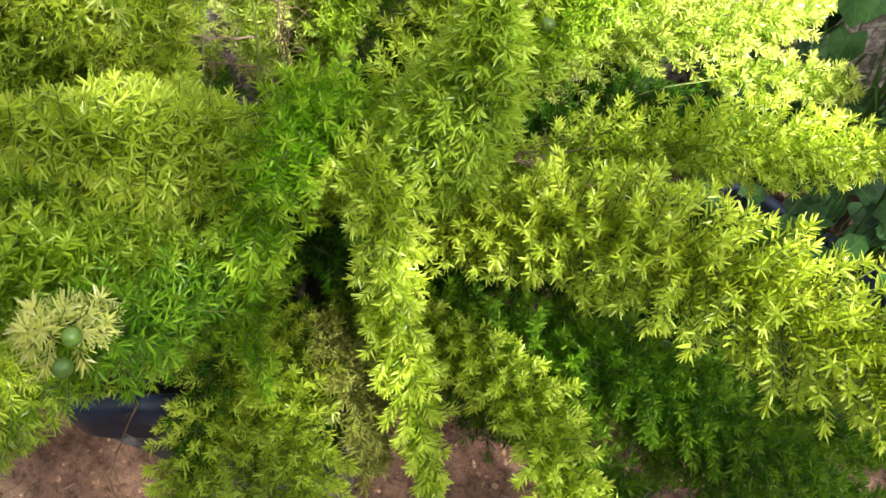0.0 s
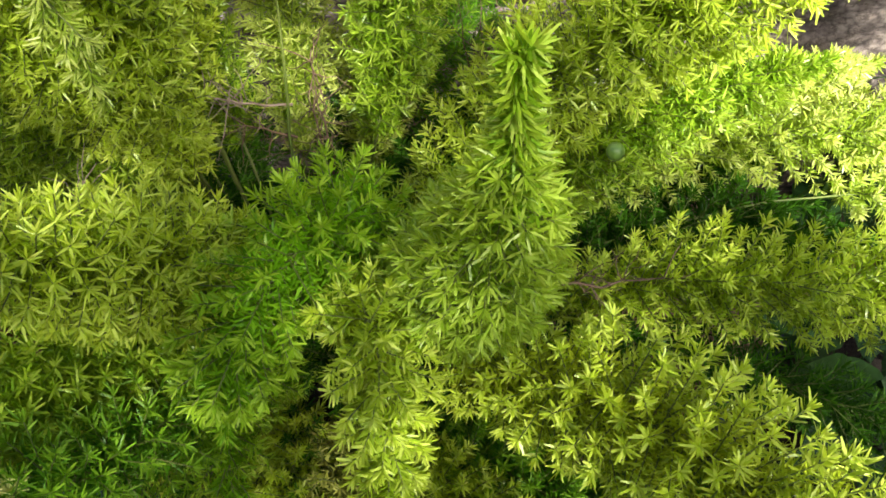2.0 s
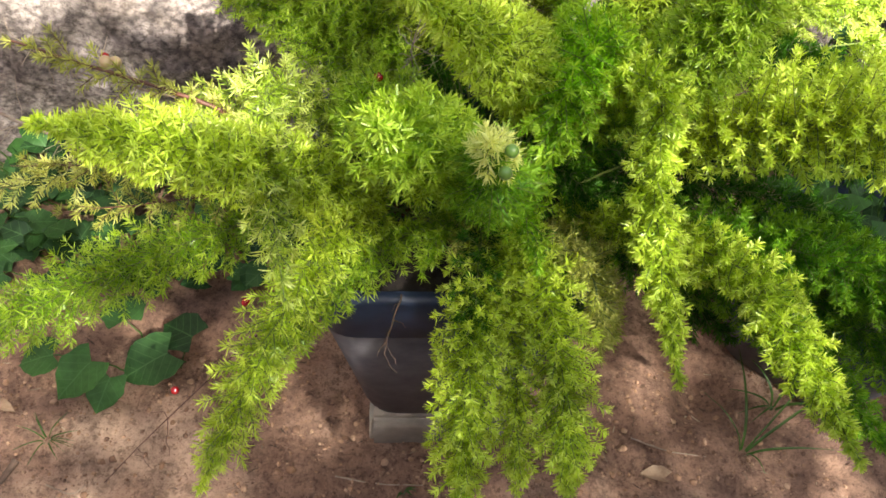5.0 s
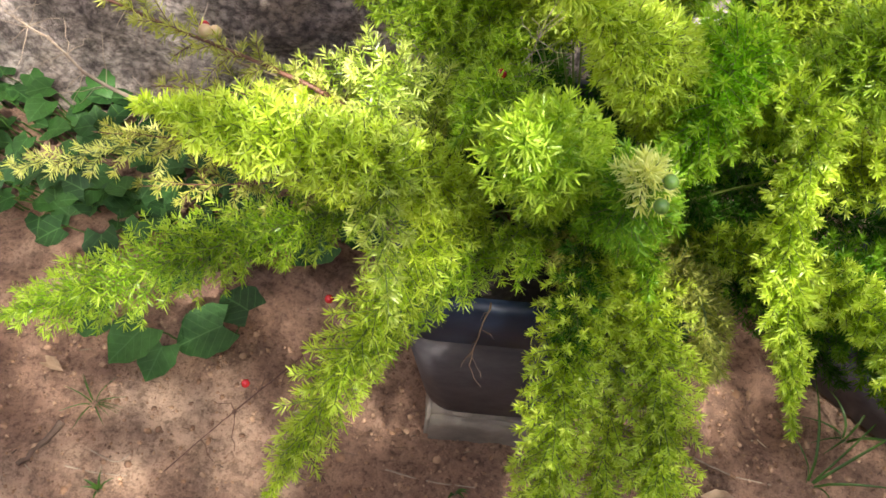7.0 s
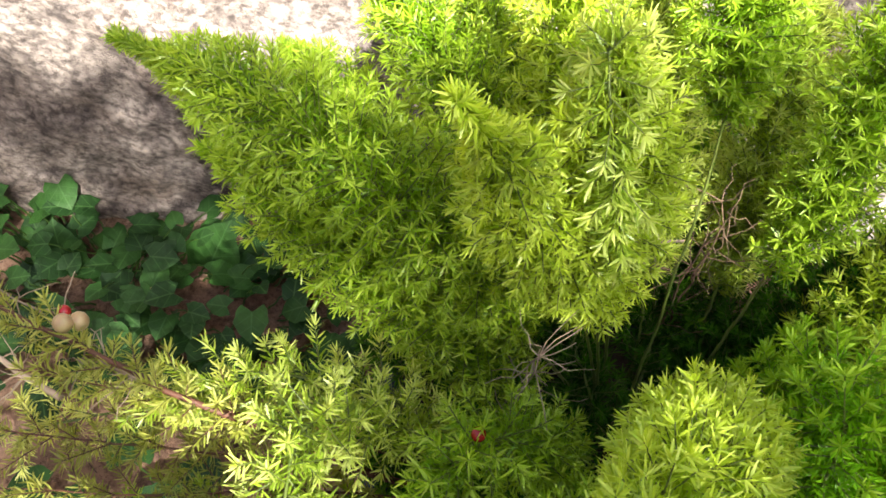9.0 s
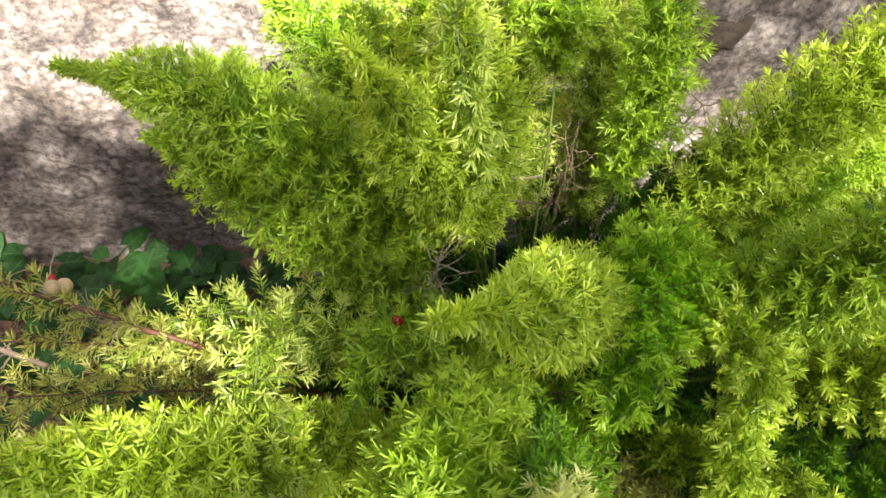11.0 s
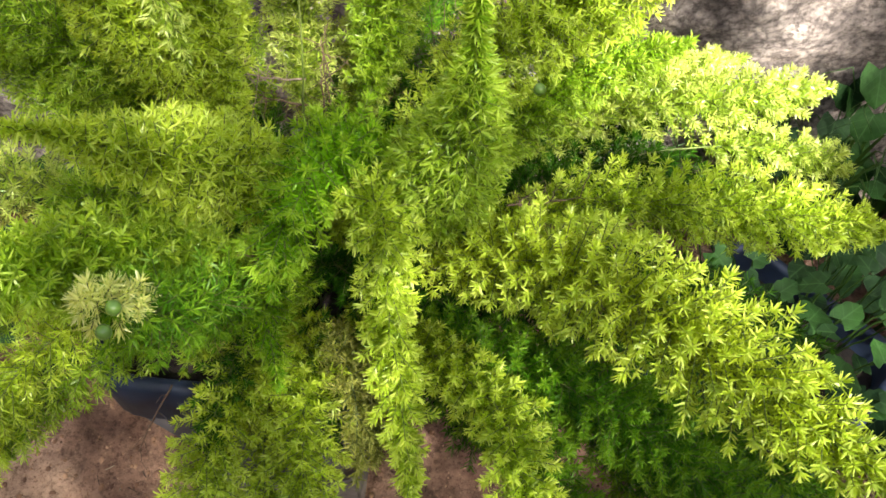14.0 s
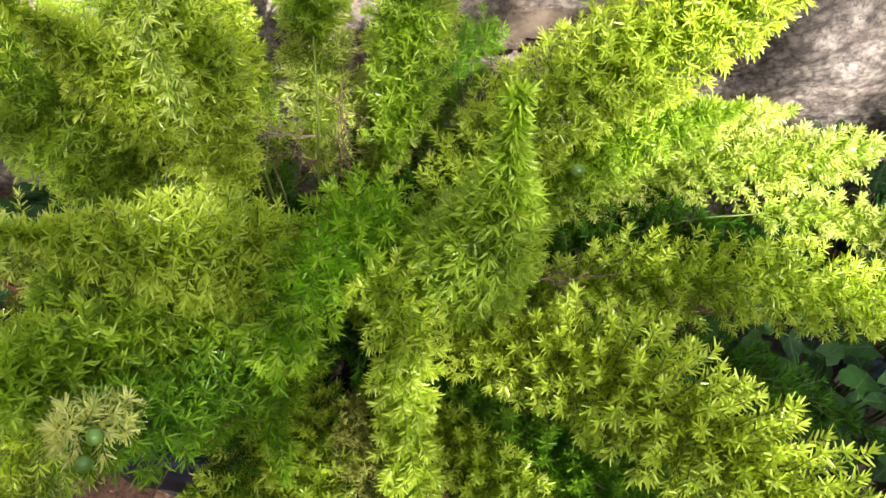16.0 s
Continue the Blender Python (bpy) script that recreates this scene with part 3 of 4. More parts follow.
FRONDS = dict(
    A=([(-0.1, 0.47, 0.46), (0, 0.425, 0.597), (0.078, 0.362, 0.662), (0.175, 0.262, 0.7)], dict(radius=0.041, **STAR, tone=GOLD)),
    B=([(-0.10, 0.49, 0.45), (0.03, 0.510, 0.535), (0.15, 0.520, 0.550), (0.29, 0.530, 0.535)], dict(radius=0.036, tone=YELLOW, **STAR)),
    # C, C2 and C6 carry the tone with sunlight in its colour.
    C=([(-0.12, 0.52, 0.46), (0.05, 0.6, 0.54), (0.16, 0.625, 0.555), (0.265, 0.69, 0.517)], dict(radius=0.032, **(STAR | dict(spacing=0.0130, ragged=0.28)), tone=SUNLIT_PALE)),
    D=([(-0.13, 0.51, 0.46), (-0.03, 0.570, 0.610), (0.05, 0.590, 0.690), (0.13, 0.600, 0.780)], dict(radius=0.041, **FINE, tone=YELLOW)),
    E=([(-0.12, 0.5, 0.46), (-0.06, 0.462, 0.6), (-0.038, 0.43, 0.71), (-0.037, 0.41, 0.822)], dict(radius=0.037, **FINE, tone=LIME, spike=True)),
    F=([(-0.14, 0.48, 0.46), (-0.1, 0.445, 0.6), (-0.078, 0.41, 0.648), (-0.066, 0.365, 0.57), (-0.04, 0.28, 0.488)], dict(radius=0.024, tone=YELLOW, **(STAR | dict(ragged=0.25)))),
    G=([(-0.11, 0.45, 0.46), (0, 0.364, 0.53), (0.025, 0.31, 0.537), (0.062, 0.215, 0.52)], dict(start=0.2, radius=0.028, **STAR, tone=YELLOW)),
    H2=([(-0.11, 0.44, 0.45), (0.00, 0.370, 0.490), (0.06, 0.310, 0.490), (0.13, 0.240, 0.455)], dict(start=0.2, radius=0.030, **STAR, tone=GREEN)),
    B3=([(-0.10, 0.50, 0.45), (0.00, 0.530, 0.500), (0.06, 0.555, 0.525), (0.14, 0.580, 0.535)], dict(start=0.2, radius=0.028, tone=SHADED_GREEN)),
    B4=([(-0.10, 0.47, 0.45), (0.00, 0.455, 0.500), (0.07, 0.440, 0.505), (0.15, 0.420, 0.490)], dict(start=0.2, radius=0.026, tone=SHADED_GREEN)),
    SM=([(-0.12, 0.44, 0.45), (-0.090, 0.390, 0.475), (-0.080, 0.360, 0.475), (-0.072, 0.330, 0.450)], dict(radius=0.023, tone=STRAW)),
    H3=([(-0.10, 0.45, 0.45), (0.04, 0.400, 0.465), (0.13, 0.340, 0.455), (0.22, 0.280, 0.425)], dict(start=0.2, radius=0.032, **STAR, tone=GREEN)),
    H=([(-0.10, 0.45, 0.45), (0.05, 0.380, 0.520), (0.14, 0.330, 0.525), (0.24, 0.290, 0.490)], dict(start=0.2, radius=0.033, **STAR, tone=GREEN)),
    I=([(-0.15, 0.44, 0.45), (-0.178, 0.35, 0.48), (-0.184, 0.29, 0.46), (-0.184, 0.215, 0.39)], dict(start=0.2, radius=0.033, tone=YELLOW, **(STAR | dict(ragged=0.3)))),
    I2=([(-0.14, 0.44, 0.45), (-0.128, 0.36, 0.48), (-0.114, 0.29, 0.455), (-0.104, 0.225, 0.39)], dict(start=0.2, radius=0.033, tone=YELLOW, **(STAR | dict(ragged=0.3)))),
    I7=([(-0.15, 0.44, 0.45), (-0.155, 0.365, 0.47), (-0.148, 0.3, 0.445), (-0.144, 0.235, 0.385)], dict(start=0.2, radius=0.03, tone=YELLOW, **(STAR | dict(spacing=0.0135, ragged=0.3)))),
    B2=([(-0.10, 0.48, 0.45), (0.04, 0.490, 0.505), (0.14, 0.475, 0.515), (0.25, 0.450, 0.490)], dict(start=0.2, radius=0.028, tone=SHADED_GREEN)),
    D2=([(-0.12, 0.52, 0.46), (-0.01, 0.565, 0.555), (0.05, 0.585, 0.605), (0.115, 0.6, 0.63)], dict(start=0.2, radius=0.034, **SOFT, tone=LIME)),
    C2=([(-0.12, 0.53, 0.46), (0.03, 0.620, 0.520), (0.12, 0.660, 0.530), (0.20, 0.730, 0.500)], dict(start=0.2, radius=0.031, **SOFT, tone=SUNLIT_PALE)),
    W2=([(-0.18, 0.52, 0.46), (-0.21, 0.530, 0.600), (-0.22, 0.535, 0.670), (-0.235, 0.540, 0.740)], dict(radius=0.032, **SOFT, tone=YELLOW, start=0.5)),
    U3=([(-0.2, 0.51, 0.46), (-0.28, 0.512, 0.56), (-0.335, 0.525, 0.605), (-0.4, 0.545, 0.63)], dict(radius=0.032, **SOFT, tone=LIME)),
    R2=([(-0.185, 0.335, 0.655), (-0.190, 0.320, 0.680), (-0.194, 0.308, 0.700), (-0.196, 0.302, 0.715)], dict(radius=0.017, tone=PALE_NEEDLE, start=0.1, spacing=0.0110)),
    J2=([(-0.21, 0.44, 0.46), (-0.26, 0.370, 0.500), (-0.30, 0.330, 0.490), (-0.345, 0.290, 0.450)], dict(radius=0.025, tone=LIME)),
    J=([(-0.22, 0.45, 0.46), (-0.29, 0.36, 0.53), (-0.325, 0.3, 0.505), (-0.372, 0.22, 0.43)], dict(radius=0.029, tone=YELLOW)),
    K=([(-0.24, 0.46, 0.45), (-0.35, 0.418, 0.475), (-0.46, 0.37, 0.46), (-0.575, 0.31, 0.455)], dict(radius=0.037, tone=LIME)),
    L=([(-0.23, 0.44, 0.46), (-0.3, 0.37, 0.59), (-0.36, 0.34, 0.643), (-0.43, 0.316, 0.688)], dict(radius=0.029, **FINE, tone=YELLOW)),
    M=([(-0.24, 0.50, 0.46), (-0.40, 0.470, 0.500), (-0.50, 0.430, 0.510), (-0.60, 0.390, 0.510)], dict(radius=0.024, tone=PALE_NEEDLE, spacing=0.0223)),
    N=([(-0.22, 0.46, 0.43), (-0.30, 0.445, 0.500), (-0.372, 0.438, 0.578), (-0.44, 0.453, 0.592), (-0.525, 0.477, 0.600)], dict(radius=0.023, tone=STRAW, spacing=0.021, start=0.42, ragged=0.5, stem=STEM_BROWN, thick=0.0030)),
    N2=([(-0.22, 0.46, 0.43), (-0.33, 0.452, 0.530), (-0.40, 0.445, 0.555), (-0.49, 0.447, 0.548)], dict(radius=0.026, tone=STRAW, spacing=0.025, start=0.45, ragged=0.5, stem=STEM_BROWN)),
    N3=([(-0.22, 0.46, 0.43), (-0.34, 0.430, 0.500), (-0.41, 0.415, 0.505), (-0.50, 0.405, 0.495)], dict(radius=0.026, tone=STRAW, spacing=0.025, start=0.40, ragged=0.5, stem=STEM_BROWN)),
    N4=([(-0.22, 0.46, 0.43), (-0.33, 0.440, 0.510), (-0.41, 0.430, 0.528), (-0.53, 0.428, 0.520)], dict(radius=0.026, tone=STRAW, spacing=0.025, start=0.45, ragged=0.5, stem=STEM_BROWN)),
    P=([(-0.21, 0.47, 0.46), (-0.315, 0.44, 0.595), (-0.328, 0.393, 0.625), (-0.305, 0.275, 0.595)], dict(radius=0.028, tone=SUNLIT_PALE, spacing=0.0155)),
    P2=([(-0.22, 0.49, 0.46), (-0.30, 0.475, 0.540), (-0.36, 0.465, 0.575), (-0.42, 0.440, 0.560)], dict(radius=0.028, tone=SUNLIT_PALE, spacing=0.0172)),
    Q=([(-0.18, 0.45, 0.46), (-0.205, 0.405, 0.570), (-0.230, 0.345, 0.650), (-0.25, 0.302, 0.712)], dict(radius=0.035, needle=0.0078, width=0.00122, spacing=0.0098, tone=LIME, split=True)),
    R=([(-0.17, 0.44, 0.46), (-0.175, 0.390, 0.570), (-0.185, 0.340, 0.640), (-0.195, 0.303, 0.705)], dict(radius=0.030, tone=GREEN, spacing=0.0118)),
    S=([(-0.14, 0.49, 0.46), (-0.155, 0.455, 0.6), (-0.187, 0.412, 0.68), (-0.247, 0.356, 0.764)], dict(radius=0.036, **FINE, tone=YELLOW, start=0.38, spike=True)),
    T=([(-0.14, 0.5, 0.46), (-0.105, 0.487, 0.6), (-0.113, 0.45, 0.64), (-0.13, 0.41, 0.632), (-0.138, 0.38, 0.59)], dict(radius=0.034, tone=FRESH, **(STAR | dict(needle=0.0074)))),
    U=([(-0.19, 0.52, 0.46), (-0.3, 0.53, 0.615), (-0.38, 0.562, 0.645), (-0.49, 0.632, 0.592)], dict(radius=0.039, **FINE, tone=LIME, spike=True)),
    W=([(-0.18, 0.52, 0.46), (-0.225, 0.53, 0.6), (-0.255, 0.51, 0.68), (-0.284, 0.478, 0.765)], dict(radius=0.036, **SOFT, tone=YELLOW, start=0.42, spike=True)),
    X=([(-0.16, 0.53, 0.46), (-0.16, 0.570, 0.580), (-0.165, 0.600, 0.660), (-0.18, 0.640, 0.760)], dict(radius=0.036, **SOFT, tone=LIME, start=0.70)),
    Y=([(-0.13, 0.53, 0.46), (-0.11, 0.570, 0.570), (-0.10, 0.590, 0.640), (-0.105, 0.620, 0.720)], dict(radius=0.031, **SOFT, tone=LIME, start=0.54)),
    V2=([(-0.16, 0.55, 0.46), (-0.15, 0.610, 0.500), (-0.14, 0.655, 0.490), (-0.13, 0.70, 0.450)], dict(radius=0.032, tone=SHADED_GREEN)),
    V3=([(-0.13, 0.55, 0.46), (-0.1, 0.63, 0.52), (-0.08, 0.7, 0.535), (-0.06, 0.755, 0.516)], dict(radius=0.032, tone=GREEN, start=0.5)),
    V4=([(-0.19, 0.55, 0.46), (-0.22, 0.600, 0.490), (-0.24, 0.640, 0.470), (-0.26, 0.69, 0.430)], dict(radius=0.032, tone=SHADED_GREEN)),
    B6=([(-0.10, 0.45, 0.44), (-0.06, 0.410, 0.460), (-0.02, 0.380, 0.460), (0.03, 0.345, 0.435)], dict(radius=0.030, tone=SHADED_GREEN, start=0.1)),
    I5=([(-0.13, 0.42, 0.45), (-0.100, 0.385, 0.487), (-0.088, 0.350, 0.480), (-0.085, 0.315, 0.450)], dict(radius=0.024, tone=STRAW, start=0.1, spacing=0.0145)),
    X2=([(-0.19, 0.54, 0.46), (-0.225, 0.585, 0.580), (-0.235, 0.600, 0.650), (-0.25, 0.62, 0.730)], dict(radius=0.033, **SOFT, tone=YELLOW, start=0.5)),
    Y2=([(-0.14, 0.54, 0.46), (-0.085, 0.560, 0.530), (-0.060, 0.575, 0.570), (-0.04, 0.59, 0.600)], dict(radius=0.030, **SOFT, tone=SHADED_GREEN)),
    U4=([(-0.20, 0.50, 0.45), (-0.250, 0.510, 0.495), (-0.285, 0.520, 0.500), (-0.33, 0.53, 0.475)], dict(radius=0.030, tone=SHADED_GREEN, start=0.1)),
    U5=([(-0.21, 0.48, 0.45), (-0.255, 0.470, 0.485), (-0.285, 0.465, 0.490), (-0.32, 0.455, 0.470)], dict(radius=0.028, tone=SHADED_GREEN, start=0.1)),
    C6=([(-0.11, 0.5, 0.46), (0.06, 0.56, 0.53), (0.18, 0.595, 0.535), (0.285, 0.615, 0.495)], dict(radius=0.026, tone=SUNLIT_PALE, start=0.7, **(STAR | dict(spacing=0.0140, ragged=0.3)))),
    V5=([(-0.13, 0.54, 0.44), (-0.12, 0.585, 0.49), (-0.11, 0.61, 0.5), (-0.10, 0.64, 0.49)], dict(radius=0.030, tone=SHADED_GREEN, start=0.1)),
    C3=([(-0.10, 0.54, 0.45), (0.00, 0.570, 0.500), (0.06, 0.600, 0.505), (0.13, 0.66, 0.480)], dict(radius=0.032, tone=SHADED_GREEN, start=0.15)),
    C4=([(-0.12, 0.55, 0.45), (-0.02, 0.620, 0.480), (0.03, 0.670, 0.470), (0.09, 0.73, 0.430)], dict(radius=0.032, tone=SHADED_GREEN, start=0.15)),
    C5=([(-0.09, 0.52, 0.45), (0.02, 0.545, 0.500), (0.10, 0.565, 0.505), (0.19, 0.59, 0.485)], dict(radius=0.030, tone=SHADED_GREEN, start=0.15)),
    I3=([(-0.19, 0.45, 0.45), (-0.205, 0.415, 0.478), (-0.213, 0.395, 0.480), (-0.220, 0.375, 0.474)], dict(radius=0.021, tone=LIME, start=0.05)),
    I6=([(-0.17, 0.45, 0.45), (-0.178, 0.415, 0.480), (-0.185, 0.395, 0.484), (-0.190, 0.372, 0.478)], dict(radius=0.021, tone=STRAW, start=0.05)),
    ST=([(-0.18, 0.53, 0.46), (-0.212, 0.55, 0.66), (-0.238, 0.54, 0.742), (-0.228, 0.512, 0.715), (-0.21, 0.495, 0.66)], dict(radius=0.020, tone=SUNLIT_PALE, start=0.55, spacing=0.0130, ragged=0.4)),
    BK=([(-0.16, 0.55, 0.46), (-0.175, 0.63, 0.57), (-0.19, 0.69, 0.61), (-0.2, 0.74, 0.6)], dict(radius=0.032, **SOFT, tone=SUNLIT_PALE, start=0.4)),
    BK2=([(-0.13, 0.55, 0.46), (-0.118, 0.63, 0.57), (-0.108, 0.69, 0.61), (-0.095, 0.745, 0.6)], dict(radius=0.032, **SOFT, tone=SUNLIT_PALE, start=0.4)),
    BK3=([(-0.18, 0.55, 0.46), (-0.235, 0.63, 0.56), (-0.27, 0.68, 0.59), (-0.31, 0.735, 0.575)], dict(radius=0.032, **SOFT, tone=LIME, start=0.4)),
    BK4=([(-0.19, 0.54, 0.46), (-0.25, 0.585, 0.585), (-0.29, 0.62, 0.62), (-0.35, 0.68, 0.635)], dict(radius=0.034, **SOFT, tone=LIME, start=0.4)),
    T2=([(-0.15, 0.46, 0.46), (-0.158, 0.425, 0.535), (-0.152, 0.39, 0.55), (-0.14, 0.35, 0.52)], dict(radius=0.026, tone=FRESH, start=0.2)),
    PB=([(-0.19, 0.48, 0.46), (-0.245, 0.448, 0.58), (-0.268, 0.42, 0.612), (-0.282, 0.38, 0.612)], dict(radius=0.027, tone=LIME, start=0.3)),
    H5=([(-0.1, 0.45, 0.45), (0.06, 0.40, 0.49), (0.16, 0.365, 0.49), (0.27, 0.335, 0.465)], dict(start=0.25, radius=0.036, **STAR, tone=GREEN)),
    VB=([(-0.14, 0.56, 0.46), (-0.132, 0.63, 0.505), (-0.127, 0.69, 0.505), (-0.12, 0.75, 0.465)], dict(radius=0.036, tone=GREEN, start=0.3)),
    Z=([(-0.19, 0.53, 0.46), (-0.27, 0.580, 0.520), (-0.33, 0.620, 0.550), (-0.40, 0.670, 0.570)], dict(radius=0.035, **SOFT, tone=LIME)),
)
for k, (pts, how) in enumerate(FRONDS.values()):
    frond(pts, seed=11 + k, **how)
# Short inner fronds, mostly in the darkened tone that paints shade between plumes.
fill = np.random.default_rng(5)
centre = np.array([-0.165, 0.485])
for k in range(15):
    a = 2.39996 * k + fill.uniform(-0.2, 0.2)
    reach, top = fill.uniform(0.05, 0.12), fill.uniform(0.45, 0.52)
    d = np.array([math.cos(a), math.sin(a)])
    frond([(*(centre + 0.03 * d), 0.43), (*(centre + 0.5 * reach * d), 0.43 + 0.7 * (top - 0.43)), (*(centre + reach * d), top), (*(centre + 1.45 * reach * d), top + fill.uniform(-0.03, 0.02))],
          radius=0.025, tone=SHADED_GREEN if k % 4 else GREEN, seed=100 + k, spacing=0.0146)


# ---- berries and dead twigs of the fern ----
def ball(name, r, mat):
    bm = bmesh.new()
    bmesh.ops.create_uvsphere(bm, u_segments=14, v_segments=9, radius=r)
    for v in bm.verts:
        v.co *= 1 + 0.04 * noise.noise(v.co * 160)
        if v.co.z > r * 0.93:
            v.co.z = r * 0.9
    return from_bm(name, bm, mat)


RED, UNRIPE, PALE = ball("red_berry", 0.0033, BERRY_RED), ball("green_berry", 0.0038, BERRY_GREEN), ball("pale_berry", 0.0046, BERRY_PALE)
for me, label, spots in ((RED, "ripe red berry", [(-0.257, 0.434, 0.622), (-0.407, 0.299, 0.411), (-0.352, 0.345, 0.470), (-0.451, 0.466, 0.597)]),
                         (UNRIPE, "unripe green berry", [(-0.183, 0.302, 0.704), (-0.186, 0.292, 0.698), (0.007, 0.492, 0.681)]),
                         (PALE, "pale half-ripe berry", [(-0.449, 0.460, 0.598), (-0.444, 0.464, 0.594)])):
    for p in spots:
        part("berry", me, fern, label).location = p


def dead_spray(rng, root, way, length, count, spread):
    """Leafless dead shoot: a main twig with thin kinked side twigs."""
    root, way = np.array(root), np.array(way, float)
    way /= np.linalg.norm(way)
    main = root + np.linspace(0, 1, 9)[:, None] * way * length
    main[1:] += np.cumsum(rng.normal(0, length * 0.02, (8, 3)), axis=0)
    pieces = [tube_arrays(main, np.linspace(0.0021 if length == 0.19 else 0.0009, 0.0004, 9), 5)]
    for k in range(count):
        p = main[rng.integers(1, 9)]
        d = way * 0.5 + rng.normal(0, 0.8, 3)
        d /= np.linalg.norm(d)
        n = 5
        q = p + np.linspace(0, 1, n)[:, None] * d * spread * rng.uniform(0.4, 1.1)
        q[1:] += np.cumsum(rng.normal(0, spread * 0.05, (n - 1, 3)), axis=0)
        pieces.append(tube_arrays(q, np.linspace(0.00042, 0.0002, n), 4))
    return joined(pieces)


twigs = np.random.default_rng(8)
for root, way, length, count, spread in (((-0.228, 0.50, 0.46), (-0.03, -0.1, 1), 0.15, 44, 0.035), ((-0.47, 0.450, 0.520), (-0.071, 0.030, -0.012), 0.19, 34, 0.040),
                                         ((0.0, 0.500, 0.550), (1, 0.15, 0.30), 0.05, 18, 0.032), ((-0.145, 0.57, 0.45), (0, 0.05, 1), 0.16, 26, 0.035),
                                         ((-0.15, 0.425, 0.530), (-0.3, -0.1, 1), 0.04, 14, 0.022), ((-0.30, 0.40, 0.47), (-0.184, -0.167, -0.11), 0.27, 16, 0.03),
                                         ((-0.235, 0.375, 0.44), (-0.1, -0.5, -0.1), 0.05, 7, 0.02), ((-0.27, 0.56, 0.49), (-0.055, 0.07, 0.045), 0.11, 20, 0.022), ((-0.40, 0.442, 0.585), (-0.12, 0.032, 0.012), 0.12, 30, 0.028), ((-0.07, 0.58, 0.52), (0.5, 0.2, 0.6), 0.10, 20, 0.03), ((-0.10, 0.56, 0.52), (0.3, 0.5, 0.5), 0.11, 26, 0.04), ((-0.05, 0.60, 0.53), (0.6, -0.1, 0.4), 0.09, 24, 0.035), ((-0.14, 0.574, 0.48), (-0.01, 0.004, 0.12), 0.12, 16, 0.03), ((-0.161, 0.576, 0.575), (-1, -0.1, 0.05), 0.06, 22, 0.032), ((-0.161, 0.572, 0.55), (-0.8, 0.2, -0.1), 0.05, 16, 0.03)):
    part("dead_twig", quads("dead_twig", *dead_spray(twigs, root, way, length, count, spread), STEM_BROWN if length == 0.27 else TWIG_DARK if root[0] > -0.16 or length == 0.05 else TWIG), fern, "leafless dry twig")

# ---- neighbouring pot ----
pot(0.296, 0.570, 0.052, -39, 0.110, 0.088, 0.195, "dark grey square plastic pot with a creeping vine")


# ---- creeping vines ----
def heart_leaf(size, rng, lobes=0.0):
    """A heart-shaped leaf along +y, folded a little on its midrib."""
    rows, v, f = 12, [], []
    for j in range(rows + 1):
        u = j / rows
        half = 0.55 * math.sin(math.pi * min(1, (u + 0.18) / 1.18)) ** 0.55 * (1 - u ** 3) ** 0.62 * (1 - lobes * 0.34 * math.exp(-((u - 0.42) / 0.13) ** 2))
        half = max(0.0, half) * size * (1 + 0.05 * math.sin(21 * u + size * 900))
        back = -0.16 * size * (1 - u) ** 3
        for i in range(-3, 4):
            s = i / 3
            x = s * half
            y = size * u + back * abs(s) * 1.5
            z = 0.16 * abs(x) - 0.22 * size * u * u + 0.012 * size * math.sin(9 * u + 3 * s) + rng.normal(0, 0.006 * size)
            v.append((x, y, z))
    for j in range(rows):
        f += [(j * 7 + i, j * 7 + i + 1, (j + 1) * 7 + i + 1, (j + 1) * 7 + i) for i in range(6)]
    return v, f


def vine(label, spots, root, seed):
    """A creeping vine: thin runners from its root to every leaf; spots: x, y, z, size, turn, tip-down angle."""
    rng = np.random.default_rng(seed)
    ob = tagged(new("vine"), label, "vine")
    for x, y, z, size, turn, dip in spots:
        v, f = heart_leaf(size, rng, 0.5 if seed % 2 else 0.0)
        m = pose(x, y, z, dip, rng.uniform(-15, 15), turn)
        leaf = part("leaf", mesh_from("vine_leaf", v, f, VINE), ob)
        leaf.matrix_basis = m
        p, q = np.array((x, y, z)), np.array(root, float)
        away = np.linalg.norm((q - p)[:2])
        q[:2] = p[:2] + (q - p)[:2] * min(1.0, 0.04 / max(away, 1e-6)) + rng.normal(0, 0.004, 2)
        mid = p * 0.6 + q * 0.4 + (0, 0, 0.01)
        part("stalk", tube("vine_stalk", [q, mid, p], 0.0013, 0.0008, BLADE, 8, 5, 0.001, rng), ob)
    return ob


vine("dark green heart-leaved vine on the bare soil", [
    (-0.590, 0.478, 0.100, 0.055, 140, -8), (-0.566, 0.460, 0.095, 0.042, 165, -10), (-0.505, 0.492, 0.100, 0.060, 120, -5), (-0.480, 0.515, 0.100, 0.050, 60, -8),
    (-0.640, 0.490, 0.090, 0.046, 100, -10), (-0.560, 0.530, 0.110, 0.050, 20, -10), (-0.535, 0.500, 0.090, 0.040, 200, -12)], (-0.50, 0.50, 0.05), 4)
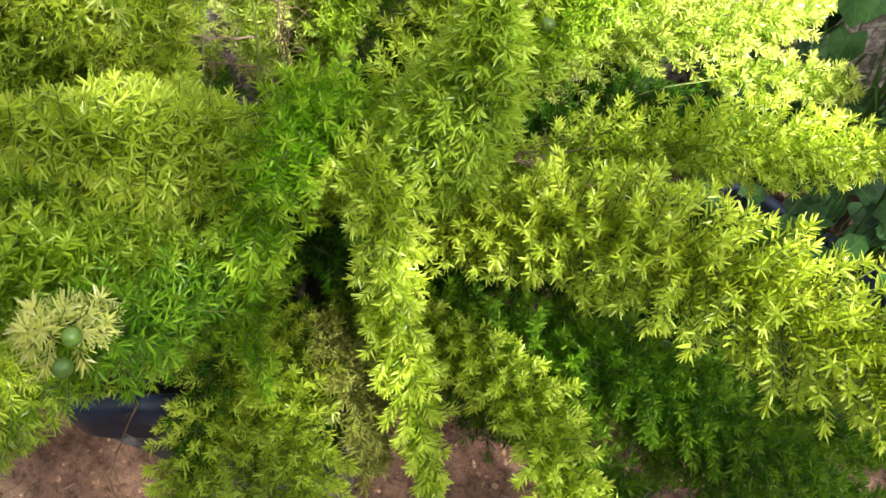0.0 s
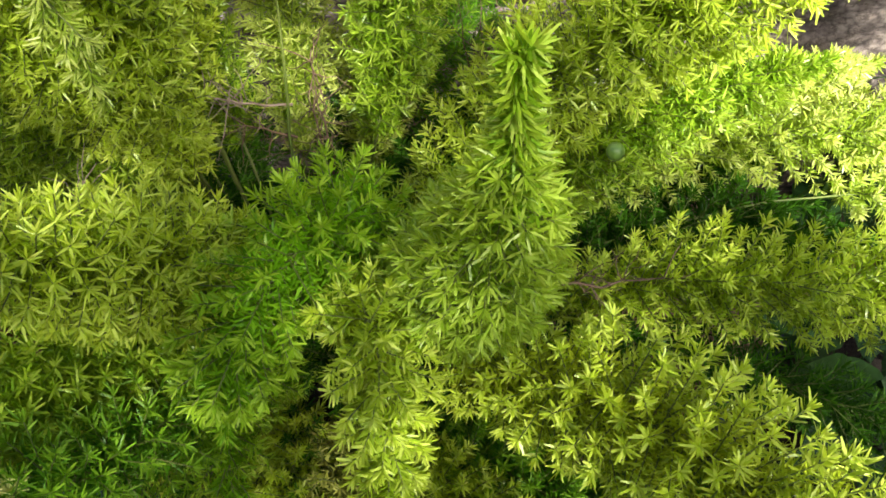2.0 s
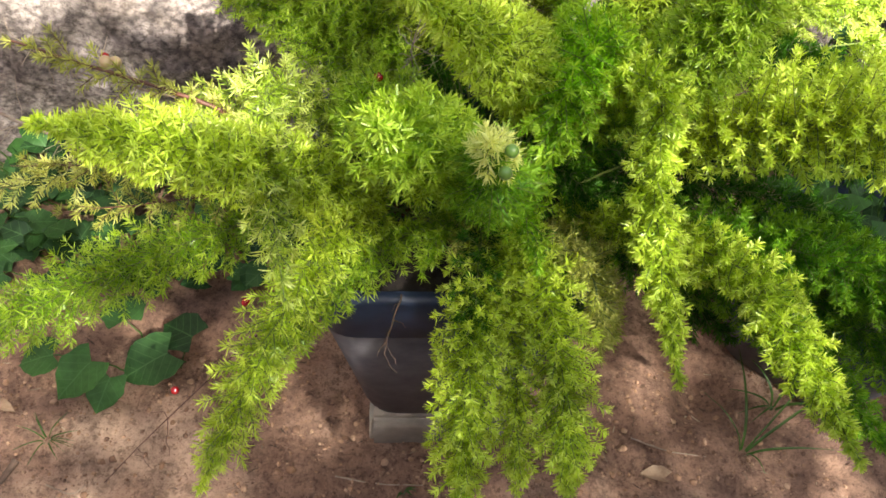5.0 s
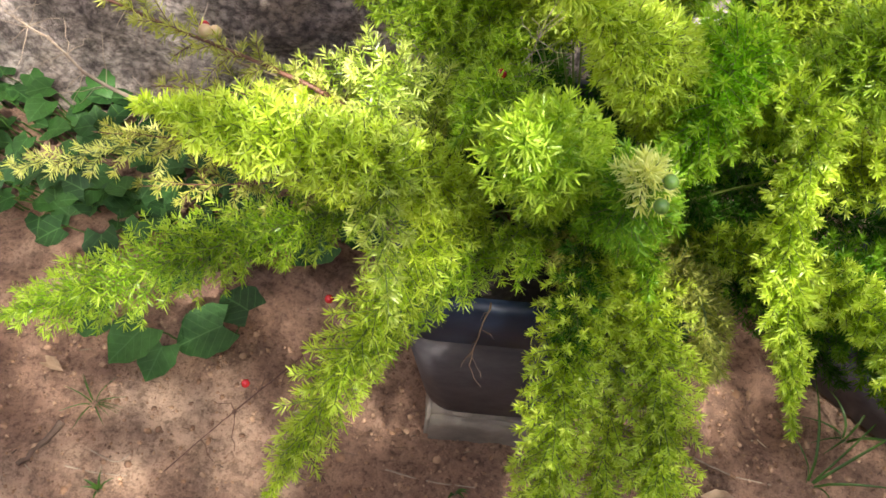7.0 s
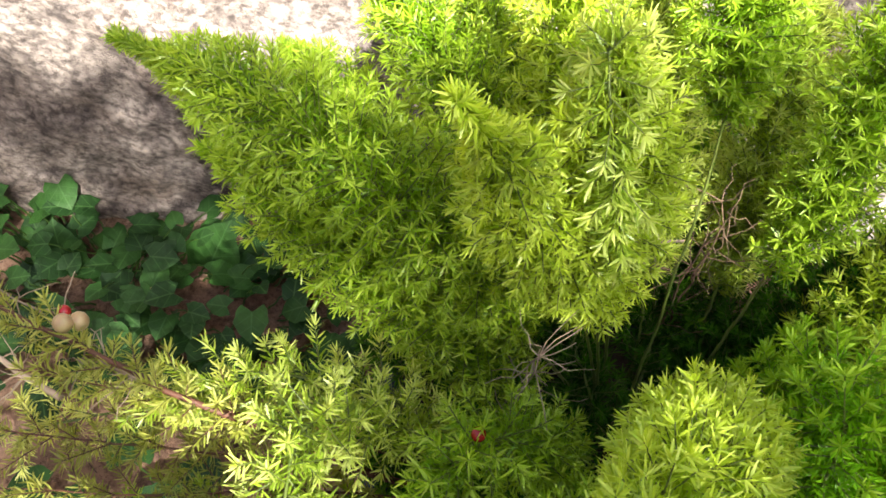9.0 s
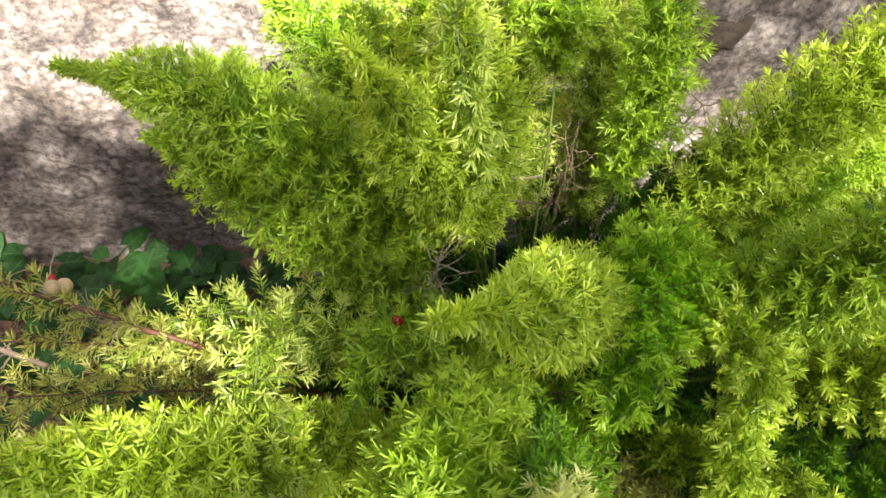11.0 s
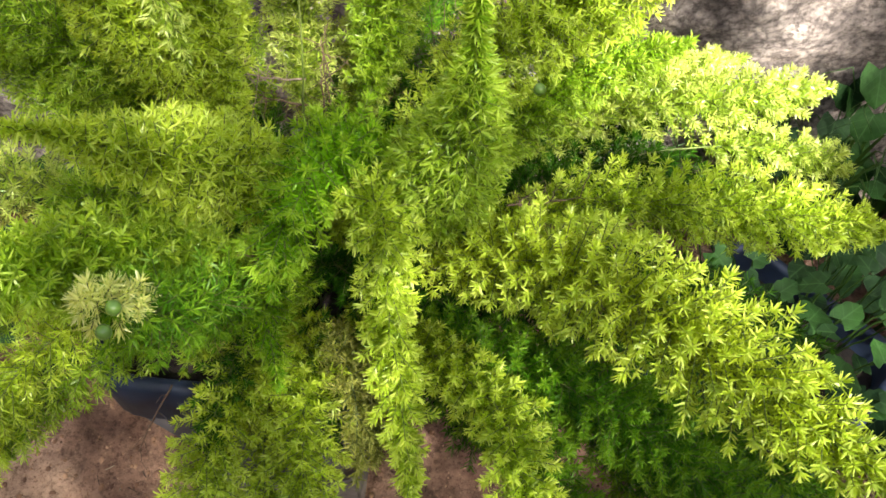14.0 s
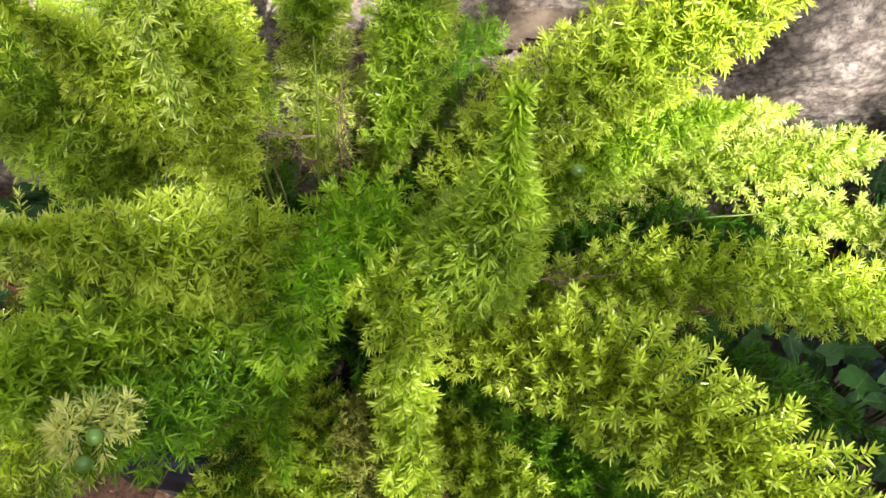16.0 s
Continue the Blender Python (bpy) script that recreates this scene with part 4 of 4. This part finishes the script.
vine("dark green heart-leaved vine along the foot of the wall", [
    (-0.715, 0.585, 0.115, 0.036, 120, -12), (-0.665, 0.580, 0.120, 0.042, 190, -20), (-0.650, 0.640, 0.130, 0.036, 60, -10), (-0.600, 0.620, 0.120, 0.036, 20, -10),
    (-0.560, 0.600, 0.125, 0.040, 330, -15), (-0.78, 0.66, 0.11, 0.036, 100, -10), (-0.70, 0.66, 0.10, 0.036, 140, -15), (-0.52, 0.64, 0.12, 0.036, 10, -10)], (-0.62, 0.66, 0.05), 6)
foot = np.random.default_rng(21)
vine("leafy vine climbing the base of the cement wall", [(-0.715, 0.735, 0.07, 0.060, 15, 60), (-0.560, 0.770, 0.07, 0.065, 340, 65)] + [
    (foot.uniform(-0.95, -0.36), foot.uniform(0.61, 0.82), foot.uniform(0.06, 0.13), foot.uniform(0.018, 0.036), foot.uniform(0, 360), foot.uniform(-20, 40)) for _ in range(270)], (-0.66, 0.75, 0.05), 8)
side_rng = np.random.default_rng(23)
vine("lobed green vine leaves growing out of the neighbouring pot", [
    (0.245, 0.565, 0.330, 0.042, 60, -10), (0.265, 0.540, 0.345, 0.046, 200, -10), (0.285, 0.515, 0.320, 0.038, 240, -20), (0.228, 0.525, 0.325, 0.042, 150, -15), (0.255, 0.510, 0.335, 0.046, 190, -20),
    (0.31, 0.57, 0.325, 0.040, 320, -15), (0.33, 0.52, 0.32, 0.042, 270, -20)] + [
    (side_rng.uniform(0.19, 0.44), side_rng.uniform(0.47, 0.70), side_rng.uniform(0.255, 0.33), side_rng.uniform(0.018, 0.034), side_rng.uniform(0, 360), side_rng.uniform(-25, 25)) for _ in range(62)], (0.30, 0.57, 0.22), 9)


cover = np.random.default_rng(29)
vine("dark green vine covering the soil by the wall", [
    (cover.uniform(0.38, 0.80), cover.uniform(0.50, 0.90), cover.uniform(0.07, 0.20), cover.uniform(0.035, 0.06), cover.uniform(0, 360), cover.uniform(-30, 25)) for _ in range(120)], (0.50, 0.72, 0.05), 10)

climb = np.random.default_rng(37)
vine("dark green vine climbing the cement wall behind the grass", [
    (x, wall_line(x) - climb.uniform(0.03, 0.08), climb.uniform(0.08, 0.36), climb.uniform(0.03, 0.05), climb.uniform(120, 240), climb.uniform(-70, -30)) for x in climb.uniform(0.28, 0.70, 60)], (0.48, 0.86, 0.05), 12)


# ---- grass ----
def tuft(label, x, y, count, tall, spread, seed, lean=(0, 0), wide=0.0032, group=""):
    rng = np.random.default_rng(seed)
    ob = tagged(new("grass_tuft"), label, "grass", group)
    for k in range(count):
        a, h = rng.uniform(0, 6.28), tall * rng.uniform(0.5, 1.1)
        d = np.array([math.cos(a) * spread + lean[0], math.sin(a) * spread + lean[1], 0])
        line = spline([(0, 0, -0.01), d * 0.25 + (0, 0, h * 0.55), d * 0.7 + (0, 0, h * 0.9), d * 1.2 + (0, 0, h * 0.8)], 8)
        side = np.cross(np.gradient(line, axis=0), (0, 0, 1.0))
        side /= np.linalg.norm(side, axis=1)[:, None] + 1e-9
        w = wide * rng.uniform(0.7, 1.2) * np.array([0.6, 0.9, 1, 1, 0.95, 0.85, 0.65, 0.4, 0.03])
        mid = line - np.array([0, 0, 0.0012])
        v = np.stack([line - side * w[:, None], mid, line + side * w[:, None]], 1).reshape(-1, 3)
        f = [(3 * i + j, 3 * i + j + 1, 3 * i + j + 4, 3 * i + j + 3) for i in range(8) for j in range(2)]
        part("blade", quads("grass_blade", v, f, BLADE), ob)
    ob.location = (x, y, ground_height(x, y))
    return ob


tuft("green grass tuft on the soil beside the pots", 0.185, 0.405, 6, 0.05, 0.07, 31, (0.03, 0.04), 0.0015)
tuft("small grass tuft on the soil", 0.235, 0.465, 6, 0.04, 0.05, 32, wide=0.0016)
tuft("small weed sprout on the soil", -0.60, 0.305, 5, 0.02, 0.015, 33, wide=0.0018)
tuft("small weed sprout before the paver", -0.222, 0.345, 4, 0.02, 0.012, 34, wide=0.0022)
tuft("thin grass tuft on the soil", -0.635, 0.40, 12, 0.02, 0.03, 35, wide=0.0007)
for k, (x, y) in enumerate(((0.30, 0.86), (0.36, 0.88), (0.43, 0.87), (0.25, 0.85), (0.50, 0.86))):
    tuft("tall grass at the foot of the wall", x, y, 14, 0.30, 0.07, 40 + k, (-0.02, -0.02), group="tall grass along the wall")


# ---- litter on the soil ----
def stick(label, a, b, r, mat, seed, kind="twig"):
    rng = np.random.default_rng(seed)
    pts = [np.array((*p, ground_height(*p) + r * 0.8)) for p in (a, tuple((np.array(a) + b) / 2 + rng.normal(0, 0.004, 2)), b)]
    return tagged(new(kind, tube(kind, pts, r, r * 0.6, mat, 10, 6, r * 0.2, rng)), label, kind.replace("_", " "), "dry twigs on the soil" if kind == "twig" else "")


stick("dark curled strip of bark on the soil", (-0.66, 0.372), (-0.692, 0.320), 0.0045, BARK, 1, "bark_strip")
stick("thin pale dry twig on the soil", (-0.645, 0.327), (-0.577, 0.325), 0.0011, TWIG, 2)
stick("thin pale dry twig on the soil", (-0.623, 0.347), (-0.580, 0.349), 0.0011, TWIG, 3)
stick("thin pale dry twig on the soil", (-0.30, 0.36), (-0.20, 0.352), 0.0012, TWIG, 4)
stick("thin brown dry twig on the soil", (0.05, 0.42), (0.14, 0.40), 0.0012, TWIG, 5)


def dry_leaf(label, x, y, z, size, turn, seed, group="dry leaves on the soil"):
    rng = np.random.default_rng(seed)
    v, f = heart_leaf(size, rng)
    v = [(a * 0.6, b, c + 0.5 * abs(a) + 0.15 * b) for a, b, c in v]
    ob = tagged(new("dry_leaf", mesh_from("dry_leaf", v, f, DEAD_LEAF)), label, "leaf", group)
    ob.matrix_world = pose(x, y, z, 0, 0, turn)
    return ob


dry_leaf("curled tan dry leaf on the soil", 0.085, 0.372, 0.056, 0.030, 80, 1)
dry_leaf("curled tan dry leaf on the soil", -0.70, 0.44, 0.056, 0.022, 250, 2)
for k, a in enumerate((20, 95, 170, 235, 310)):
    dry_leaf("shrivelled tan dead leaf in the neighbouring pot", 0.215 + 0.004 * math.cos(a), 0.590, 0.226, 0.026, a, 5 + k, "dead leaves in the neighbouring pot")

grit = np.random.default_rng(3)
pieces = []
bm = bmesh.new()
bmesh.ops.create_icosphere(bm, subdivisions=1, radius=1)
bm.verts.ensure_lookup_table()
ico_v, ico_f = np.array([v.co[:] for v in bm.verts]), np.array([[v.index for v in f.verts] for f in bm.faces])
bm.free()
for k in range(5600):
    x, y = (grit.uniform(-1.0, 0.7), grit.uniform(0.12, 0.82)) if k % 4 == 0 else (grit.uniform(-0.75, 0.32), grit.uniform(0.22, 0.52))
    r = min(0.0030, 0.0011 * math.exp(grit.normal(0, 0.6)))
    pieces.append((ico_v * grit.uniform(0.6, 1.2, 3) * r * grit.uniform(0.8, 1.2, (len(ico_v), 1)) + (x, y, ground_height(x, y) + 0.2 * r), ico_f))
for k in range(300):
    x, y, r = grit.uniform(-0.75, 0.32), grit.uniform(0.22, 0.52), grit.uniform(0.0025, 0.0058)
    pieces.append((ico_v * grit.uniform(0.7, 1.3, 3) * (1, 1, 0.6) * r * grit.uniform(0.75, 1.2, (len(ico_v), 1)) + (x, y, ground_height(x, y) - 0.1 * r), ico_f))
GRIT, nt, p = material("grit")
g = nt.nodes.new("ShaderNodeNewGeometry")
nt.links.new(ramp(nt, g.outputs["Random Per Island"], (0.0, (0.12, 0.065, 0.04)), (0.5, (0.30, 0.17, 0.095)), (1.0, (0.42, 0.27, 0.17))), p.inputs["Base Color"])
p.inputs["Roughness"].default_value = 0.95
tagged(new("soil_crumbs", quads("soil_crumbs", *joined(pieces), GRIT)), "loose crumbs and grit on the sandy soil", "gravel", kind="stuff")

bits = np.random.default_rng(14)
pieces = []
for k in range(520):
    x, y, a, h = bits.uniform(-0.95, 0.65), bits.uniform(0.15, 0.80), bits.uniform(0, 6.28), bits.uniform(0.003, 0.014)
    q = np.array([(x + s * h * math.cos(a), y + s * h * math.sin(a), ground_height(x + s * h * math.cos(a), y + s * h * math.sin(a)) + 0.0008 + 0.002 * s * (k % 3 == 0)) for s in (-0.5, 0.0, 0.5)])
    pieces.append(tube_arrays(q, np.array([0.8, 1.0, 0.6]) * bits.uniform(0.0003, 0.0009), 4))
LITTER, nt, p = material("litter")
g = nt.nodes.new("ShaderNodeNewGeometry")
nt.links.new(ramp(nt, g.outputs["Random Per Island"], (0.0, (0.04, 0.03, 0.02)), (0.6, (0.13, 0.08, 0.045)), (1.0, (0.50, 0.42, 0.28))), p.inputs["Base Color"])
p.inputs["Roughness"].default_value = 0.9
tagged(new("plant_litter", quads("plant_litter", *joined(pieces), LITTER)), "tiny dry stalks and plant bits strewn on the soil", "litter", kind="stuff")

# ---- plain walls that close the garden ----
def plain_wall(name, x0, y0, x1, y1, tall):
    bm = bmesh.new()
    bmesh.ops.create_cube(bm, size=1)
    for v in bm.verts:
        v.co = Vector(((x0 + x1) / 2 + v.co.x * (x1 - x0), (y0 + y1) / 2 + v.co.y * (y1 - y0), (v.co.z + 0.5) * tall - 0.05 * (v.co.z < 0)))
    return tagged(new(name, from_bm(name, bm, CEMENT, False)), "plain rough cement garden wall", "wall", kind="structure")


plain_wall("wall_south", -2.4, -1.5, 2.2, -1.3, 2.3)
plain_wall("wall_west", -2.42, -1.28, -2.22, 1.1, 2.3)
plain_wall("wall_east", 1.95, -1.28, 2.15, 1.3, 1.9)

# ---- the tree whose crown shades the place ----
crown_rng = np.random.default_rng(77)
heart = np.array((-0.15, 0.50, 0.45))
sun_way = np.array(SUN_DIR)
side_a = np.cross(sun_way, (0, 0, 1.0))
side_a /= np.linalg.norm(side_a)
side_b = np.cross(side_a, sun_way)
far = 4.5
hub = heart + sun_way * far


def cast(p):
    d = np.array(p) - heart
    return d @ side_a, d @ side_b


GAPS = [(*cast(p), r) for p, r in (((0.16, 0.635, 0.57), 0.075), ((0.12, 0.61, 0.66), 0.05), ((-0.24, 0.36, 0.762), 0.004), ((0.12, 0.34, 0.63), 0.013), ((-0.236, 0.30, 0.715), 0.005), ((0.10, 0.385, 0.675), 0.006), ((0.05, 0.39, 0.62), 0.005), ((-0.335, 0.40, 0.645), 0.012), ((-0.372, 0.318, 0.675), 0.008), ((-0.13, 0.585, 0.60), 0.010), ((0.16, 0.52, 0.55), 0.010), ((-0.09, 0.88, 0.27), 0.05), ((0.24, 0.70, 0.53), 0.05),
        ((-0.56, 0.33, 0.47), 0.010), ((0.33, 0.90, 0.40), 0.035))]


S, D, Q, L = [], [], [], []
while len(S) < 31000:
    a, b = crown_rng.uniform(-1.5, 1.5, 2)
    if b > np.interp(a, [-0.2, -0.12, 0.05, 0.11, 0.15, 0.19, 0.27, 0.35], [0.25, 0.228, 0.225, 0.255, 0.305, 0.325, 0.36, 0.385]) + 0.02 * noise.noise(Vector((a * 9, 0, 0))) + 0.03 * noise.noise(Vector((a * 22, b * 22, 4))) or math.hypot(a, b) > 1.45 or any(math.hypot(a - x, b - y) < r * (1.2 + 0.9 * noise.noise(Vector((a * 22, b * 22, 2)))) + 0.012 for x, y, r in GAPS):
        continue
    S.append(hub + a * side_a + b * side_b + sun_way * crown_rng.uniform(-0.25, 0.35))
    d = crown_rng.normal(0, 1, 3) + (0, 0, -0.4)
    D.append(d / np.linalg.norm(d))
    q = np.cross(d, crown_rng.normal(0, 1, 3))
    Q.append(q / np.linalg.norm(q))
    L.append(crown_rng.uniform(0.032, 0.052))
tree = tagged(new("tree"), "leafy shade tree standing behind the viewer", "tree")
tagged(part("crown", quads("tree_crown", *needle_arrays(np.array(S), np.array(D), np.array(Q), np.array(L), np.array(L) * 0.5, np.full(len(L), 0.1)), BLADE), tree), kind="stuff")
base = np.array((hub[0] - 0.5, hub[1] - 0.6, 0.0))
part("trunk", tube("tree_trunk", [base, base + (0.05, 0.1, 1.0), hub - (0.2, 0.3, 0.3)], 0.09, 0.05, BARK, 16, 12), tree)
for k in range(9):
    e = hub + side_a * crown_rng.uniform(-1.1, 1.1) + side_b * crown_rng.uniform(-1.1, -0.1)
    r0 = hub - (0.2, 0.3, 0.3)
    part("limb", tube("tree_limb", [r0, (r0 + e) / 2 + (0, 0, 0.05), e], 0.03, 0.006, BARK, 10, 7), tree)
